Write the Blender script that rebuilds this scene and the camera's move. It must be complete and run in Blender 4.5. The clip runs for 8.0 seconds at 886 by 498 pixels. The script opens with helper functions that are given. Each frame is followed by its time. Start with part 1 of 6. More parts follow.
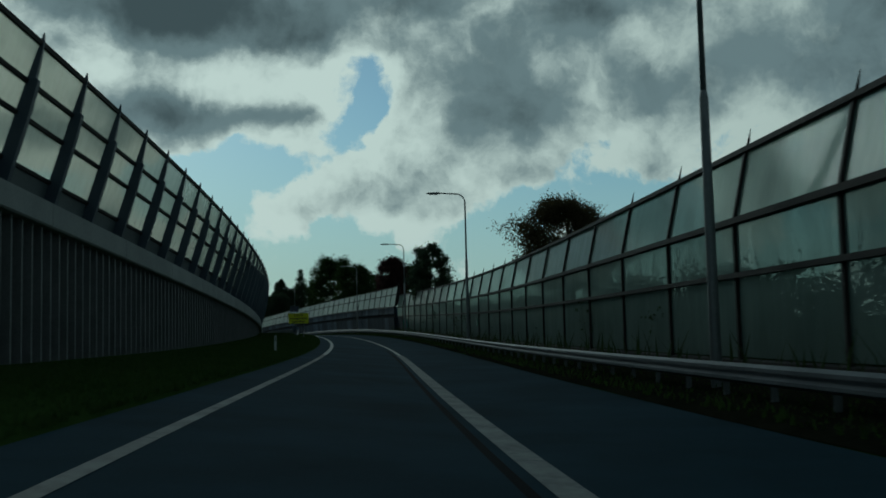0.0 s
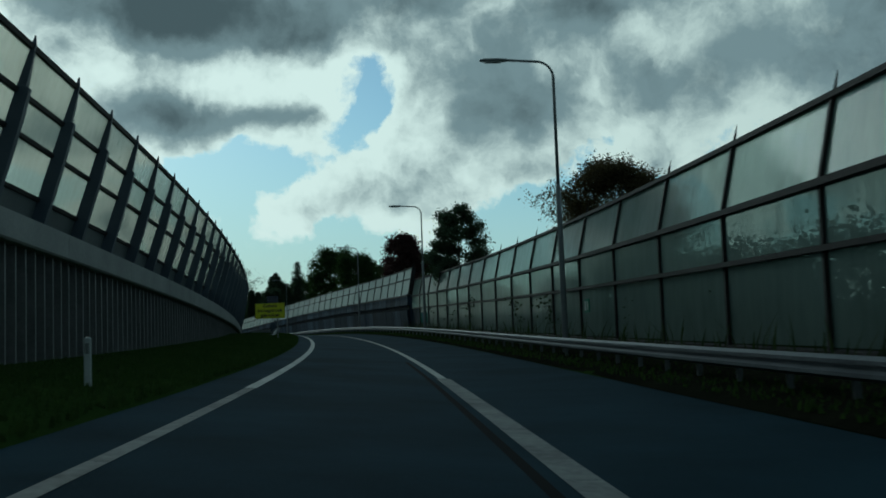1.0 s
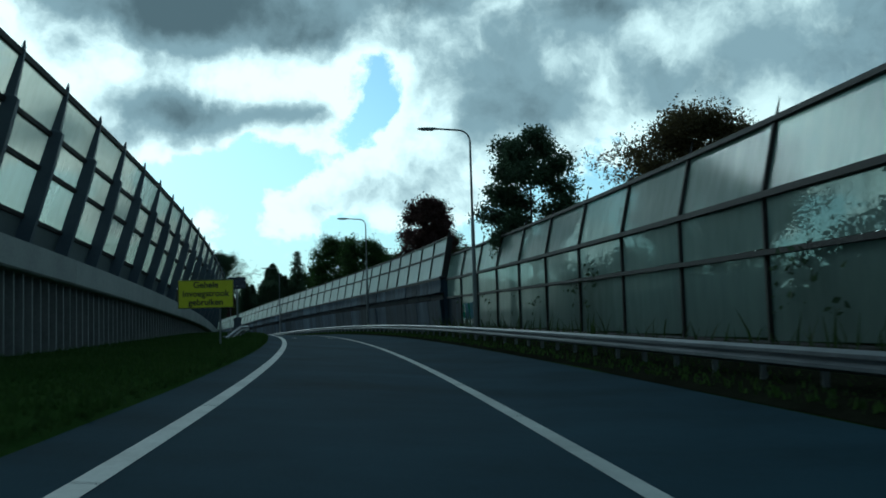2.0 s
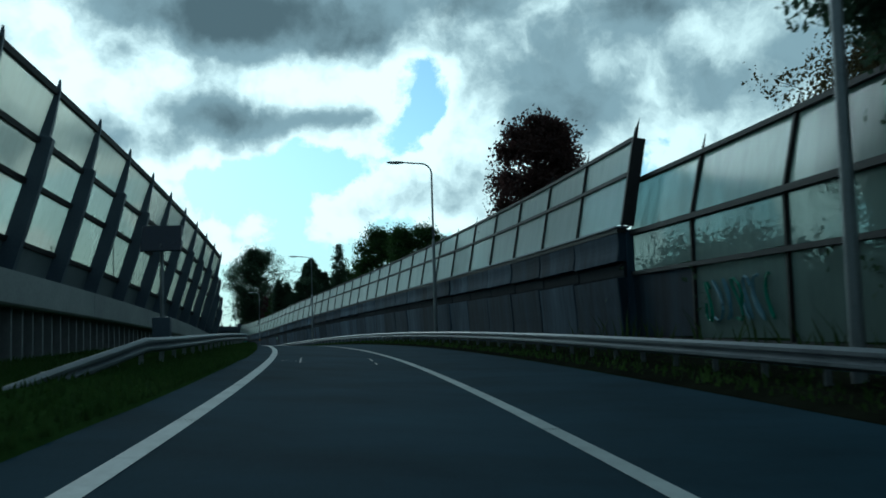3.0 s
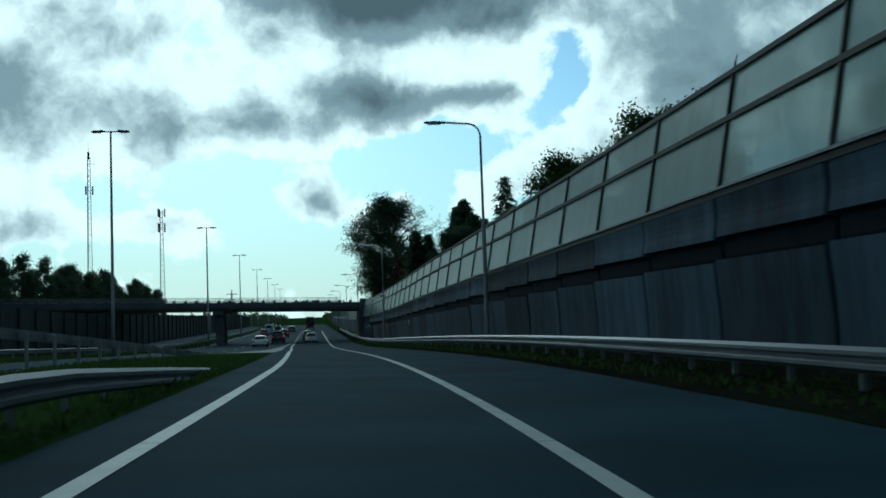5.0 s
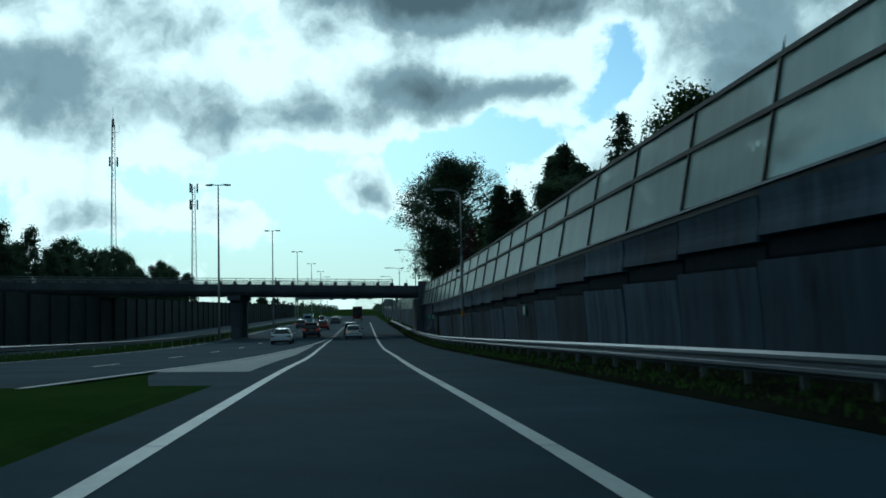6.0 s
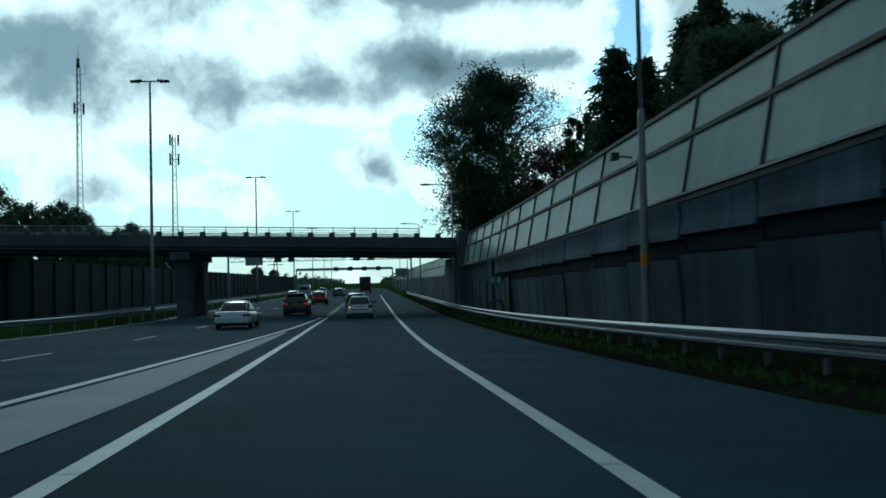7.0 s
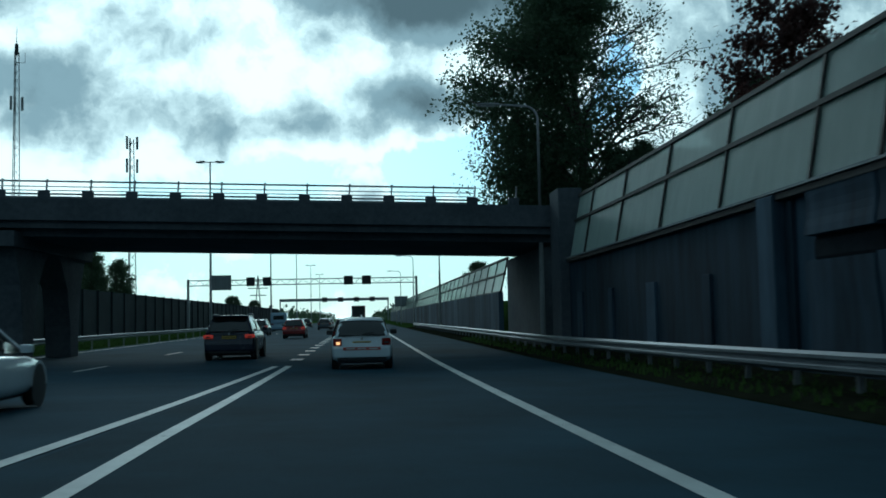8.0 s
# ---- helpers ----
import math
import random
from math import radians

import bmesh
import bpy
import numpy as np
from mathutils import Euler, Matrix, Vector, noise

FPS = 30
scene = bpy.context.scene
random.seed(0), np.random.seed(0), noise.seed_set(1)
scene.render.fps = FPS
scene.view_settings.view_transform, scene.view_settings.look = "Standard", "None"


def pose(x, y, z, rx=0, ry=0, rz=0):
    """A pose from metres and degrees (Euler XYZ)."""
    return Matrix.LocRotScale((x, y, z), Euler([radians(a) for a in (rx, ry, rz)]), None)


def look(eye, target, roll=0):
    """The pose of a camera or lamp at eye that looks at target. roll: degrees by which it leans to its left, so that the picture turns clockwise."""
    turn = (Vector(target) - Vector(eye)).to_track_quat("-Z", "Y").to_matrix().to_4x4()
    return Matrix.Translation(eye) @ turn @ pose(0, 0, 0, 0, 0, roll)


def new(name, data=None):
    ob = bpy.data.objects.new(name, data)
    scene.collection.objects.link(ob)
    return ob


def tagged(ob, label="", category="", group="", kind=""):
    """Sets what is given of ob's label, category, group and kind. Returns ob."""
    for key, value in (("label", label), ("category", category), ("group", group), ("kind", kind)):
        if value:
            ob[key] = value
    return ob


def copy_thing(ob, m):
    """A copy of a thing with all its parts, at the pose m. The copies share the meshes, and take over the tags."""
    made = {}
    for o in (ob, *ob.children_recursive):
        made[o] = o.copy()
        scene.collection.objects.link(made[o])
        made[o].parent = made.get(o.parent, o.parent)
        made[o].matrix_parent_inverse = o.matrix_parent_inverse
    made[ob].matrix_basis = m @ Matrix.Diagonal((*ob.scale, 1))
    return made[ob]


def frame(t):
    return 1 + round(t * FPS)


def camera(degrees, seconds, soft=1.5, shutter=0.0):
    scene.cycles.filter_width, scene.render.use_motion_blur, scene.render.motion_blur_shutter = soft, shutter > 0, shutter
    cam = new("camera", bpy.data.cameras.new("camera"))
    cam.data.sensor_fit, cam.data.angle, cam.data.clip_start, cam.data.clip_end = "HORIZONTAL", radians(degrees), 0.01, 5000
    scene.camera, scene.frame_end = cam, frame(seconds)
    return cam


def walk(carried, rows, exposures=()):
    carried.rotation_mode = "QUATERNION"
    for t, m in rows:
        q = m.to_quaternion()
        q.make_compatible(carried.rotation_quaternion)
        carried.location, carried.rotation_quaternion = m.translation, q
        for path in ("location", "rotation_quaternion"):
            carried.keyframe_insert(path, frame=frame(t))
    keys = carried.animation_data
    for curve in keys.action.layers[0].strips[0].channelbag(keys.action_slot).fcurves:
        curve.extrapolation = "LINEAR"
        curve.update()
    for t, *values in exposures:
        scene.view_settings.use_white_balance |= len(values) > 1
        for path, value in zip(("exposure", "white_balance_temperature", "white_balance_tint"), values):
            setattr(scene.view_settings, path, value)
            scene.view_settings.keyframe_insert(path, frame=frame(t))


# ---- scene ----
cam = camera(48.12, 8.0, soft=1.7, shutter=0.1)
# seconds, place, turn
PATH = [
    (0, -1.684, 2.194, 0.833, 94.684, 1.391, -5.265),
    (0.5, -1.234, 17.897, 0.725, 94.725, 3.097, -7.129),
    (1, -1.099, 32.430, 0.709, 94.603, 2.111, -4.935),
    (1.2, -1.072, 38.121, 0.722, 94.357, 1.891, -4.878),
    (2.5, -1.431, 77.038, 1.006, 94.676, 1.557, -3.769),
    (3, -2.115, 93.296, 1.197, 94.801, 1.701, -1.844),
    (3.5, -3.139, 108.533, 1.404, 94.997, 1.292, -0.140),
    (4, -4.677, 125.155, 1.631, 94.878, 1.297, 1.375),
    (4.5, -6.706, 141.490, 1.745, 94.624, 1.624, 3.573),
    (5, -9.852, 159.919, 1.788, 93.640, 1.964, 6.510),
    (5.2, -11.303, 167.208, 1.753, 93.183, 1.890, 7.536),
    (6.3, -20.570, 206.037, 1.081, 93.360, 1.199, 9.670),
    (6.5, -22.500, 213.550, 0.917, 92.962, 1.450, 9.723),
    (7, -27.400, 232.400, 0.469, 91.831, 1.309, 9.820),
    (7.5, -32.347, 250.391, -0.064, 92.953, 1.439, 10.146),
    (8, -37.300, 268.982, -0.434, 93.866, 1.162, 9.283),
]
walk(cam, [(t, pose(*p)) for t, *p in PATH], [
    (0.0, -0.95, 5500, -14), (0.5, -0.8, 5500, -14), (1.0, -0.55, 5400, -14), (1.2, -0.45, 5300, -14), (2.5, 0.2, 4980, -14), (3.0, 0.02, 4980, -14),
    (3.5, -0.28, 5000, -14), (4.0, -0.45, 5000, -14), (4.5, -0.38, 5000, -14), (5.0, -0.15, 5000, -14), (6.5, -0.1, 4950, -14), (8.0, 0.1, 4950, -14),

])

# fitted numbers of the place
KAPPA = [-0.001451, -0.000572, 0.000476, 0.001340, 0.001650, 0.001732, 0.001914, 0.002728, 0.001800, 0.001640, 0.001262, 0.000574, -0.001125, 0.001013, -0.001618]
GRADE = [-0.3027, -0.4577, 0.1970, 0.5185, -0.2739, -1.3449, -0.8112, -2.5014]
BANK = [-0.0999, -0.0021]
LANE = 4.1          # between the two edge lines
LAMP_OFF, LAMP_H = 4.74, 9.86
LAMPS = [20.05, 64.34, 106.40, 146.26, 202.79, 258.36, 312.38]

# ---- the road's line: the right edge line, as a curve with heading, height and bank ----
KNOT = 19.0
S0, S1 = -120, 640
_s = np.arange(S0, S1 + 1.0)
_k = np.interp(_s, np.arange(len(KAPPA)) * KNOT, KAPPA)
_k[_s > (len(KAPPA) - 1) * KNOT] = 0.0
_k[_s < 0] = 0.0
_th = np.concatenate([[0], np.cumsum(_k[:-1])])
_th -= np.interp(0, _s, _th)
_x = np.concatenate([[0], np.cumsum(-np.sin(_th[:-1]))])
_y = np.concatenate([[0], np.cumsum(np.cos(_th[:-1]))])
_x -= np.interp(0, _s, _x)
_y -= np.interp(0, _s, _y)


def heading(s):
    return float(np.interp(s, _s, _th))


def rise(s):
    """Height of the road's surface at the edge line."""
    s = min(max(s, 0), 308)
    return float(sum(g * math.exp(-((s - 57 * i) / 57) ** 2) for i, g in enumerate(GRADE)))


def bank(s):
    return BANK[0] + (BANK[1] - BANK[0]) * min(max(s / 285, 0), 1)


def ground_z(s, off):
    return rise(s) + bank(s) * min(max(off, -7), 0)


def at(s, off, z=0.0):
    """The point s metres along the edge line, off metres to its right, z over the road."""
    t = heading(s)
    return Vector((float(np.interp(s, _s, _x)) + off * math.cos(t), float(np.interp(s, _s, _y)) + off * math.sin(t), ground_z(s, off) + z))


def stand(s, off, z=0.0, turn=0.0):
    """A pose on the road: y points along it, x to the right."""
    return Matrix.Translation(at(s, off, z)) @ Matrix.Rotation(heading(s) + radians(turn), 4, "Z")


# ---- mesh helpers ----
def mesh_of(bm, name, mat, smooth=False):
    bmesh.ops.recalc_face_normals(bm, faces=bm.faces)
    me = bpy.data.meshes.new(name)
    bm.to_mesh(me)
    bm.free()
    me.materials.append(mat)
    if smooth:
        me.polygons.foreach_set("use_smooth", [True] * len(me.polygons))
    return me


def part(name, bm, mat, parent=None, label="", smooth=False, m=None):
    ob = new(name, mesh_of(bm, name, mat, smooth) if isinstance(bm, bmesh.types.BMesh) else bm)
    if parent:
        ob.parent = parent
    if m is not None:
        ob.matrix_basis = m
    if label:
        ob["label"] = label
    return ob


def thing(name, m, label, category, group="", kind=""):
    ob = new(name)
    ob.empty_display_size = 0.2
    ob.matrix_basis = m
    return tagged(ob, label, category, group, kind)


def box(bm, sx, sy, sz, m=Matrix(), bevel=0.0):
    """A box round the origin of m, or bevelled."""
    r = bmesh.ops.create_cube(bm, size=1, matrix=m @ Matrix.Diagonal((sx, sy, sz, 1)))
    if bevel:
        es = {e for v in r["verts"] for e in v.link_edges}
        bmesh.ops.bevel(bm, geom=list(es), offset=bevel, segments=2, affect="EDGES", profile=0.6)
    return bm


def new_box(sx, sy, sz, m=Matrix(), bevel=0.0):
    return box(bmesh.new(), sx, sy, sz, m, bevel)


def tube(bm, pts, radii, n=8, cap=True):
    """A round tube along points with a radius at each."""
    rings = []
    pts = [Vector(p) for p in pts]
    for i, p in enumerate(pts):
        d = (pts[min(i + 1, len(pts) - 1)] - pts[max(i - 1, 0)]).normalized()
        a = d.orthogonal().normalized() if abs(d.z) < 0.99 else Vector((1, 0, 0))
        if i and abs(d.z) < 0.99:
            a = (last - d * last.dot(d)).normalized()
        last = a
        b = d.cross(a).normalized()
        r = radii[i] if hasattr(radii, "__len__") else radii
        rings.append([bm.verts.new(p + (a * math.cos(2 * math.pi * j / n) + b * math.sin(2 * math.pi * j / n)) * r) for j in range(n)])
    for r0, r1 in zip(rings, rings[1:]):
        for j in range(n):
            bm.faces.new((r0[j], r0[(j + 1) % n], r1[(j + 1) % n], r1[j]))
    if cap:
        bm.faces.new(rings[0][::-1])
        bm.faces.new(rings[-1])
    return bm


def loft(bm, rings, close=True, cap=True):
    """Skins rings of points (each a list of Vectors)."""
    vs = [[bm.verts.new(p) for p in ring] for ring in rings]
    n = len(vs[0])
    for a, b in zip(vs, vs[1:]):
        for j in range(n if close else n - 1):
            bm.faces.new((a[j], a[(j + 1) % n], b[(j + 1) % n], b[j]))
    if cap and close:
        bm.faces.new(vs[0][::-1])
        bm.faces.new(vs[-1])
    return bm


def sweep(prof, s0, s1, step=4.0, bm=None, close=True):
    """A profile of (off, z) swept along the road; prof may be a function of s."""
    bm = bm or bmesh.new()
    n = max(1, round((s1 - s0) / step))
    rings = []
    for i in range(n + 1):
        s = s0 + (s1 - s0) * i / n
        rings.append([at(s, o, z) for o, z in (prof(s) if callable(prof) else prof)])
    return loft(bm, rings, close)


def strip(off_a, off_b, s0, s1, z, step=4.0, bm=None, cols=1):
    """A flat band on the road from one offset to another (numbers, or functions of s)."""
    bm = bm or bmesh.new()
    n = max(1, round((s1 - s0) / step))
    rows = []
    for i in range(n + 1):
        s = s0 + (s1 - s0) * i / n
        a = off_a(s) if callable(off_a) else off_a
        b = off_b(s) if callable(off_b) else off_b
        rows.append([bm.verts.new(at(s, a + (b - a) * j / cols, z)) for j in range(cols + 1)])
    for r0, r1 in zip(rows, rows[1:]):
        for j in range(cols):
            bm.faces.new((r0[j], r0[j + 1], r1[j + 1], r1[j]))
    return bm


# ---- materials ----
def nodes_of(name):
    mat = bpy.data.materials.new(name)
    mat.use_nodes = True
    nt = mat.node_tree
    return mat, nt, nt.nodes["Principled BSDF"]


def add(nt, kind, **inputs):
    nd = nt.nodes.new(kind)
    for k, v in inputs.items():
        nd.inputs[k].default_value = v
    return nd


def surface(name, c1, c2, rough=0.7, grain=8.0, patch=0.5, bump=0.3, metal=0.0, stretch=(1, 1, 1), vary=0.0, coat=0.0, spec=0.5, depth=0.02, dirt=None):
    """A two-scale surface: fine grain and broad patches between two colours, with relief, in metres."""
    mat, nt, p = nodes_of(name)
    L = nt.links.new
    mp = nt.nodes.new("ShaderNodeMapping")
    mp.inputs["Scale"].default_value = stretch
    pos = nt.nodes.new("ShaderNodeNewGeometry")
    L(pos.outputs["Position"], mp.inputs["Vector"])
    fine = add(nt, "ShaderNodeTexNoise", Scale=grain, Detail=6.0, Roughness=0.65)
    wide = add(nt, "ShaderNodeTexNoise", Scale=patch, Detail=4.0, Roughness=0.6)
    L(mp.outputs["Vector"], fine.inputs["Vector"])
    L(mp.outputs["Vector"], wide.inputs["Vector"])
    mix = add(nt, "ShaderNodeMath")
    mix.operation = "ADD"
    ma = add(nt, "ShaderNodeMath")
    ma.operation = "MULTIPLY"
    ma.inputs[1].default_value = 0.45
    mb = add(nt, "ShaderNodeMath")
    mb.operation = "MULTIPLY"
    mb.inputs[1].default_value = 0.55
    L(fine.outputs["Fac"], ma.inputs[0])
    L(wide.outputs["Fac"], mb.inputs[0])
    L(ma.outputs[0], mix.inputs[0])
    L(mb.outputs[0], mix.inputs[1])
    ramp = nt.nodes.new("ShaderNodeValToRGB")
    ramp.color_ramp.elements[0].position, ramp.color_ramp.elements[1].position = 0.32, 0.68
    ramp.color_ramp.elements[0].color, ramp.color_ramp.elements[1].color = (*c1, 1), (*c2, 1)
    L(mix.outputs[0], ramp.inputs["Fac"])
    col = ramp.outputs["Color"]
    if vary:
        info = nt.nodes.new("ShaderNodeObjectInfo")
        mr = add(nt, "ShaderNodeMapRange")
        mr.inputs["To Min"].default_value, mr.inputs["To Max"].default_value = 1 - vary, 1 + vary
        L(info.outputs["Random"], mr.inputs["Value"])
        hsv = nt.nodes.new("ShaderNodeHueSaturation")
        L(mr.outputs[0], hsv.inputs["Value"])
        L(col, hsv.inputs["Color"])
        col = hsv.outputs["Color"]
    L(col, p.inputs["Base Color"])
    rr = add(nt, "ShaderNodeMapRange")
    rr.inputs["To Min"].default_value, rr.inputs["To Max"].default_value = max(0.03, rough - 0.12), min(1, rough + 0.12)
    L(mix.outputs[0], rr.inputs["Value"])
    L(rr.outputs[0], p.inputs["Roughness"])
    p.inputs["Metallic"].default_value = metal
    p.inputs["Coat Weight"].default_value = coat
    p.inputs["Specular IOR Level"].default_value = spec
    if bump:
        b = add(nt, "ShaderNodeBump", Strength=bump, Distance=depth)
        L(fine.outputs["Fac"], b.inputs["Height"])
        L(b.outputs["Normal"], p.inputs["Normal"])
    return mat


def paint(name, col, rough=0.25, metal=0.0, coat=0.6):
    mat = surface(name, tuple(c * 0.88 for c in col), col, rough, 30.0, 2.0, 0.02, metal, coat=coat)
    return mat


def glow(name, col, strength):
    mat, nt, p = nodes_of(name)
    p.inputs["Base Color"].default_value = (*col, 1)
    p.inputs["Emission Color"].default_value = (*col, 1)
    p.inputs["Emission Strength"].default_value = strength
    return mat


def leafy(mat, share=0.55):
    """Lets light through a leaf: mixes in a translucent face of the leaf's own colour."""
    nt = mat.node_tree
    p = next(n for n in nt.nodes if n.type == "BSDF_PRINCIPLED")
    out = next(n for n in nt.nodes if n.type == "OUTPUT_MATERIAL")
    tl = nt.nodes.new("ShaderNodeBsdfTranslucent")
    nt.links.new(p.inputs["Base Color"].links[0].from_socket, tl.inputs["Color"])
    mx = nt.nodes.new("ShaderNodeMixShader")
    mx.inputs["Fac"].default_value = share
    nt.links.new(p.outputs[0], mx.inputs[1])
    nt.links.new(tl.outputs[0], mx.inputs[2])
    nt.links.new(mx.outputs[0], out.inputs["Surface"])


def barrier_glass(name, clear, film, tint, rough=0.12, streak=0.5, gloss=0.9):
    """Dusty acrylic: part see-through, part a pale film that light comes through, streaked by rain, with a glossy face."""
    mat = bpy.data.materials.new(name)
    mat.use_nodes = True
    nt = mat.node_tree
    nt.nodes.clear()
    L = nt.links.new
    out = nt.nodes.new("ShaderNodeOutputMaterial")
    pos = nt.nodes.new("ShaderNodeNewGeometry")
    mp = nt.nodes.new("ShaderNodeMapping")
    mp.inputs["Scale"].default_value = (1.0, 1.0, 0.22)
    L(pos.outputs["Position"], mp.inputs["Vector"])
    n1 = add(nt, "ShaderNodeTexNoise", Scale=2.2, Detail=7.0, Roughness=0.62)
    n2 = add(nt, "ShaderNodeTexNoise", Scale=0.35, Detail=4.0, Roughness=0.6)
    L(mp.outputs["Vector"], n1.inputs["Vector"])
    L(pos.outputs["Position"], n2.inputs["Vector"])
    info = nt.nodes.new("ShaderNodeObjectInfo")
    sm = add(nt, "ShaderNodeMath")
    sm.operation = "ADD"
    L(n1.outputs["Fac"], sm.inputs[0])
    L(n2.outputs["Fac"], sm.inputs[1])
    s2 = add(nt, "ShaderNodeMath")
    s2.operation = "MULTIPLY_ADD"
    s2.inputs[1].default_value, s2.inputs[2].default_value = 0.22, 0.0
    L(info.outputs["Random"], s2.inputs[0])
    s3 = add(nt, "ShaderNodeMath")
    s3.operation = "ADD"
    L(sm.outputs[0], s3.inputs[0])
    L(s2.outputs[0], s3.inputs[1])
    mr = add(nt, "ShaderNodeMapRange")
    mr.inputs["From Min"].default_value, mr.inputs["From Max"].default_value = 0.75, 1.45
    mr.inputs["To Min"].default_value, mr.inputs["To Max"].default_value = clear - streak * 0.35, clear + streak * 0.35
    L(s3.outputs[0], mr.inputs["Value"])
    tr = nt.nodes.new("ShaderNodeBsdfTransparent")
    tr.inputs["Color"].default_value = (*tint, 1)
    df = nt.nodes.new("ShaderNodeBsdfDiffuse")
    df.inputs["Color"].default_value = (*film, 1)
    tl = nt.nodes.new("ShaderNodeBsdfTranslucent")
    tl.inputs["Color"].default_value = (*film, 1)
    m0 = add(nt, "ShaderNodeMixShader", Fac=0.6)
    L(df.outputs[0], m0.inputs[1])
    L(tl.outputs[0], m0.inputs[2])
    m1 = nt.nodes.new("ShaderNodeMixShader")
    L(mr.outputs[0], m1.inputs["Fac"])
    L(m0.outputs[0], m1.inputs[1])
    L(tr.outputs[0], m1.inputs[2])
    gl = nt.nodes.new("ShaderNodeBsdfAnisotropic")
    gl.inputs["Roughness"].default_value = rough
    lw = add(nt, "ShaderNodeLayerWeight", Blend=0.5)
    pw = add(nt, "ShaderNodeMath")
    pw.operation = "POWER"
    pw.inputs[1].default_value = 5.0
    L(lw.outputs["Facing"], pw.inputs[0])
    fr = add(nt, "ShaderNodeMath")
    fr.operation = "MULTIPLY_ADD"
    fr.inputs[1].default_value, fr.inputs[2].default_value = gloss, gloss * 0.045
    L(pw.outputs[0], fr.inputs[0])
    m2 = nt.nodes.new("ShaderNodeMixShader")
    L(fr.outputs[0], m2.inputs["Fac"])
    L(m1.outputs[0], m2.inputs[1])
    L(gl.outputs[0], m2.inputs[2])
    L(m2.outputs[0], out.inputs["Surface"])
    return mat

# ---- light ----
SUN_EL, SUN_AZ = radians(24), radians(21)      # ahead of the drive, a little to the left, behind clouds
world = bpy.data.worlds.new("sky")
scene.world = world
world.use_nodes = True


def build_sky():
    nt = world.node_tree
    nt.nodes.clear()
    L = nt.links.new
    out = nt.nodes.new("ShaderNodeOutputWorld")
    bg = nt.nodes.new("ShaderNodeBackground")
    sky = nt.nodes.new("ShaderNodeTexSky")
    sky.sky_type = "NISHITA"
    sky.sun_disc = False
    sky.sun_elevation = SUN_EL
    sky.sun_rotation = -SUN_AZ
    sky.air_density, sky.dust_density, sky.ozone_density = 1.0, 0.3, 2.0
    tc = nt.nodes.new("ShaderNodeTexCoord")
    blue = nt.nodes.new("ShaderNodeVectorMath")
    blue.operation = "SCALE"
    blue.inputs["Scale"].default_value = 0.10
    warm = nt.nodes.new("ShaderNodeVectorMath")
    warm.operation = "MULTIPLY"
    warm.inputs[1].default_value = (1.0, 1.06, 1.0)
    L(sky.outputs["Color"], warm.inputs[0])
    L(warm.outputs[0], blue.inputs[0])

    def math_node(op, a, b=None, clamp=False):
        nd = nt.nodes.new("ShaderNodeMath")
        nd.operation = op
        nd.use_clamp = clamp
        for i, v in enumerate((a, b)):
            if v is None:
                continue
            if isinstance(v, (int, float)):
                nd.inputs[i].default_value = v
            else:
                L(v, nd.inputs[i])
        return nd.outputs[0]

    def smooth(v, lo, hi):
        nd = nt.nodes.new("ShaderNodeMapRange")
        nd.interpolation_type = "SMOOTHSTEP"
        nd.inputs["From Min"].default_value, nd.inputs["From Max"].default_value = lo, hi
        L(v, nd.inputs["Value"])
        return nd.outputs[0]

    nrm = nt.nodes.new("ShaderNodeVectorMath")
    nrm.operation = "NORMALIZE"
    L(tc.outputs["Generated"], nrm.inputs[0])
    way = nrm.outputs[0]
    # the direction, shaken by noise so that the clouds' edges billow
    warp = add(nt, "ShaderNodeTexNoise", Scale=9.0, Detail=9.0, Roughness=0.6)
    L(way, warp.inputs["Vector"])
    sub = nt.nodes.new("ShaderNodeVectorMath")
    sub.operation = "SUBTRACT"
    sub.inputs[1].default_value = (0.5, 0.5, 0.5)
    L(warp.outputs["Color"], sub.inputs[0])
    scl = nt.nodes.new("ShaderNodeVectorMath")
    scl.operation = "SCALE"
    scl.inputs["Scale"].default_value = WARP
    L(sub.outputs[0], scl.inputs[0])
    sm = nt.nodes.new("ShaderNodeVectorMath")
    sm.operation = "ADD"
    L(way, sm.inputs[0])
    L(scl.outputs[0], sm.inputs[1])
    bent = sm.outputs[0]

    def blob(az, el, ra, re, amount):
        """A soft heap of cloud round a direction (degrees), ra wide and re high."""
        a, e = radians(az), radians(el)
        c = Vector((-math.sin(a) * math.cos(e), math.cos(a) * math.cos(e), math.sin(e)))
        r = Vector((math.cos(a), math.sin(a), 0))
        u = r.cross(c).normalized()
        if u.z < 0:
            u = -u
        ds = []
        for v, size in ((r, ra), (u, re)):
            d = nt.nodes.new("ShaderNodeVectorMath")
            d.operation = "DOT_PRODUCT"
            L(bent, d.inputs[0])
            d.inputs[1].default_value = v / math.sin(radians(size))
            off = c.dot(v) / math.sin(radians(size))
            q = math_node("SUBTRACT", d.outputs["Value"], off)
            ds.append(math_node("MULTIPLY", q, q))
        f = nt.nodes.new("ShaderNodeVectorMath")
        f.operation = "DOT_PRODUCT"
        L(bent, f.inputs[0])
        f.inputs[1].default_value = c
        ahead = smooth(f.outputs["Value"], -0.1, 0.5)
        g = math_node("EXPONENT", math_node("MULTIPLY", math_node("ADD", ds[0], ds[1]), -1.0))
        return math_node("MULTIPLY", math_node("MULTIPLY", g, ahead), amount)

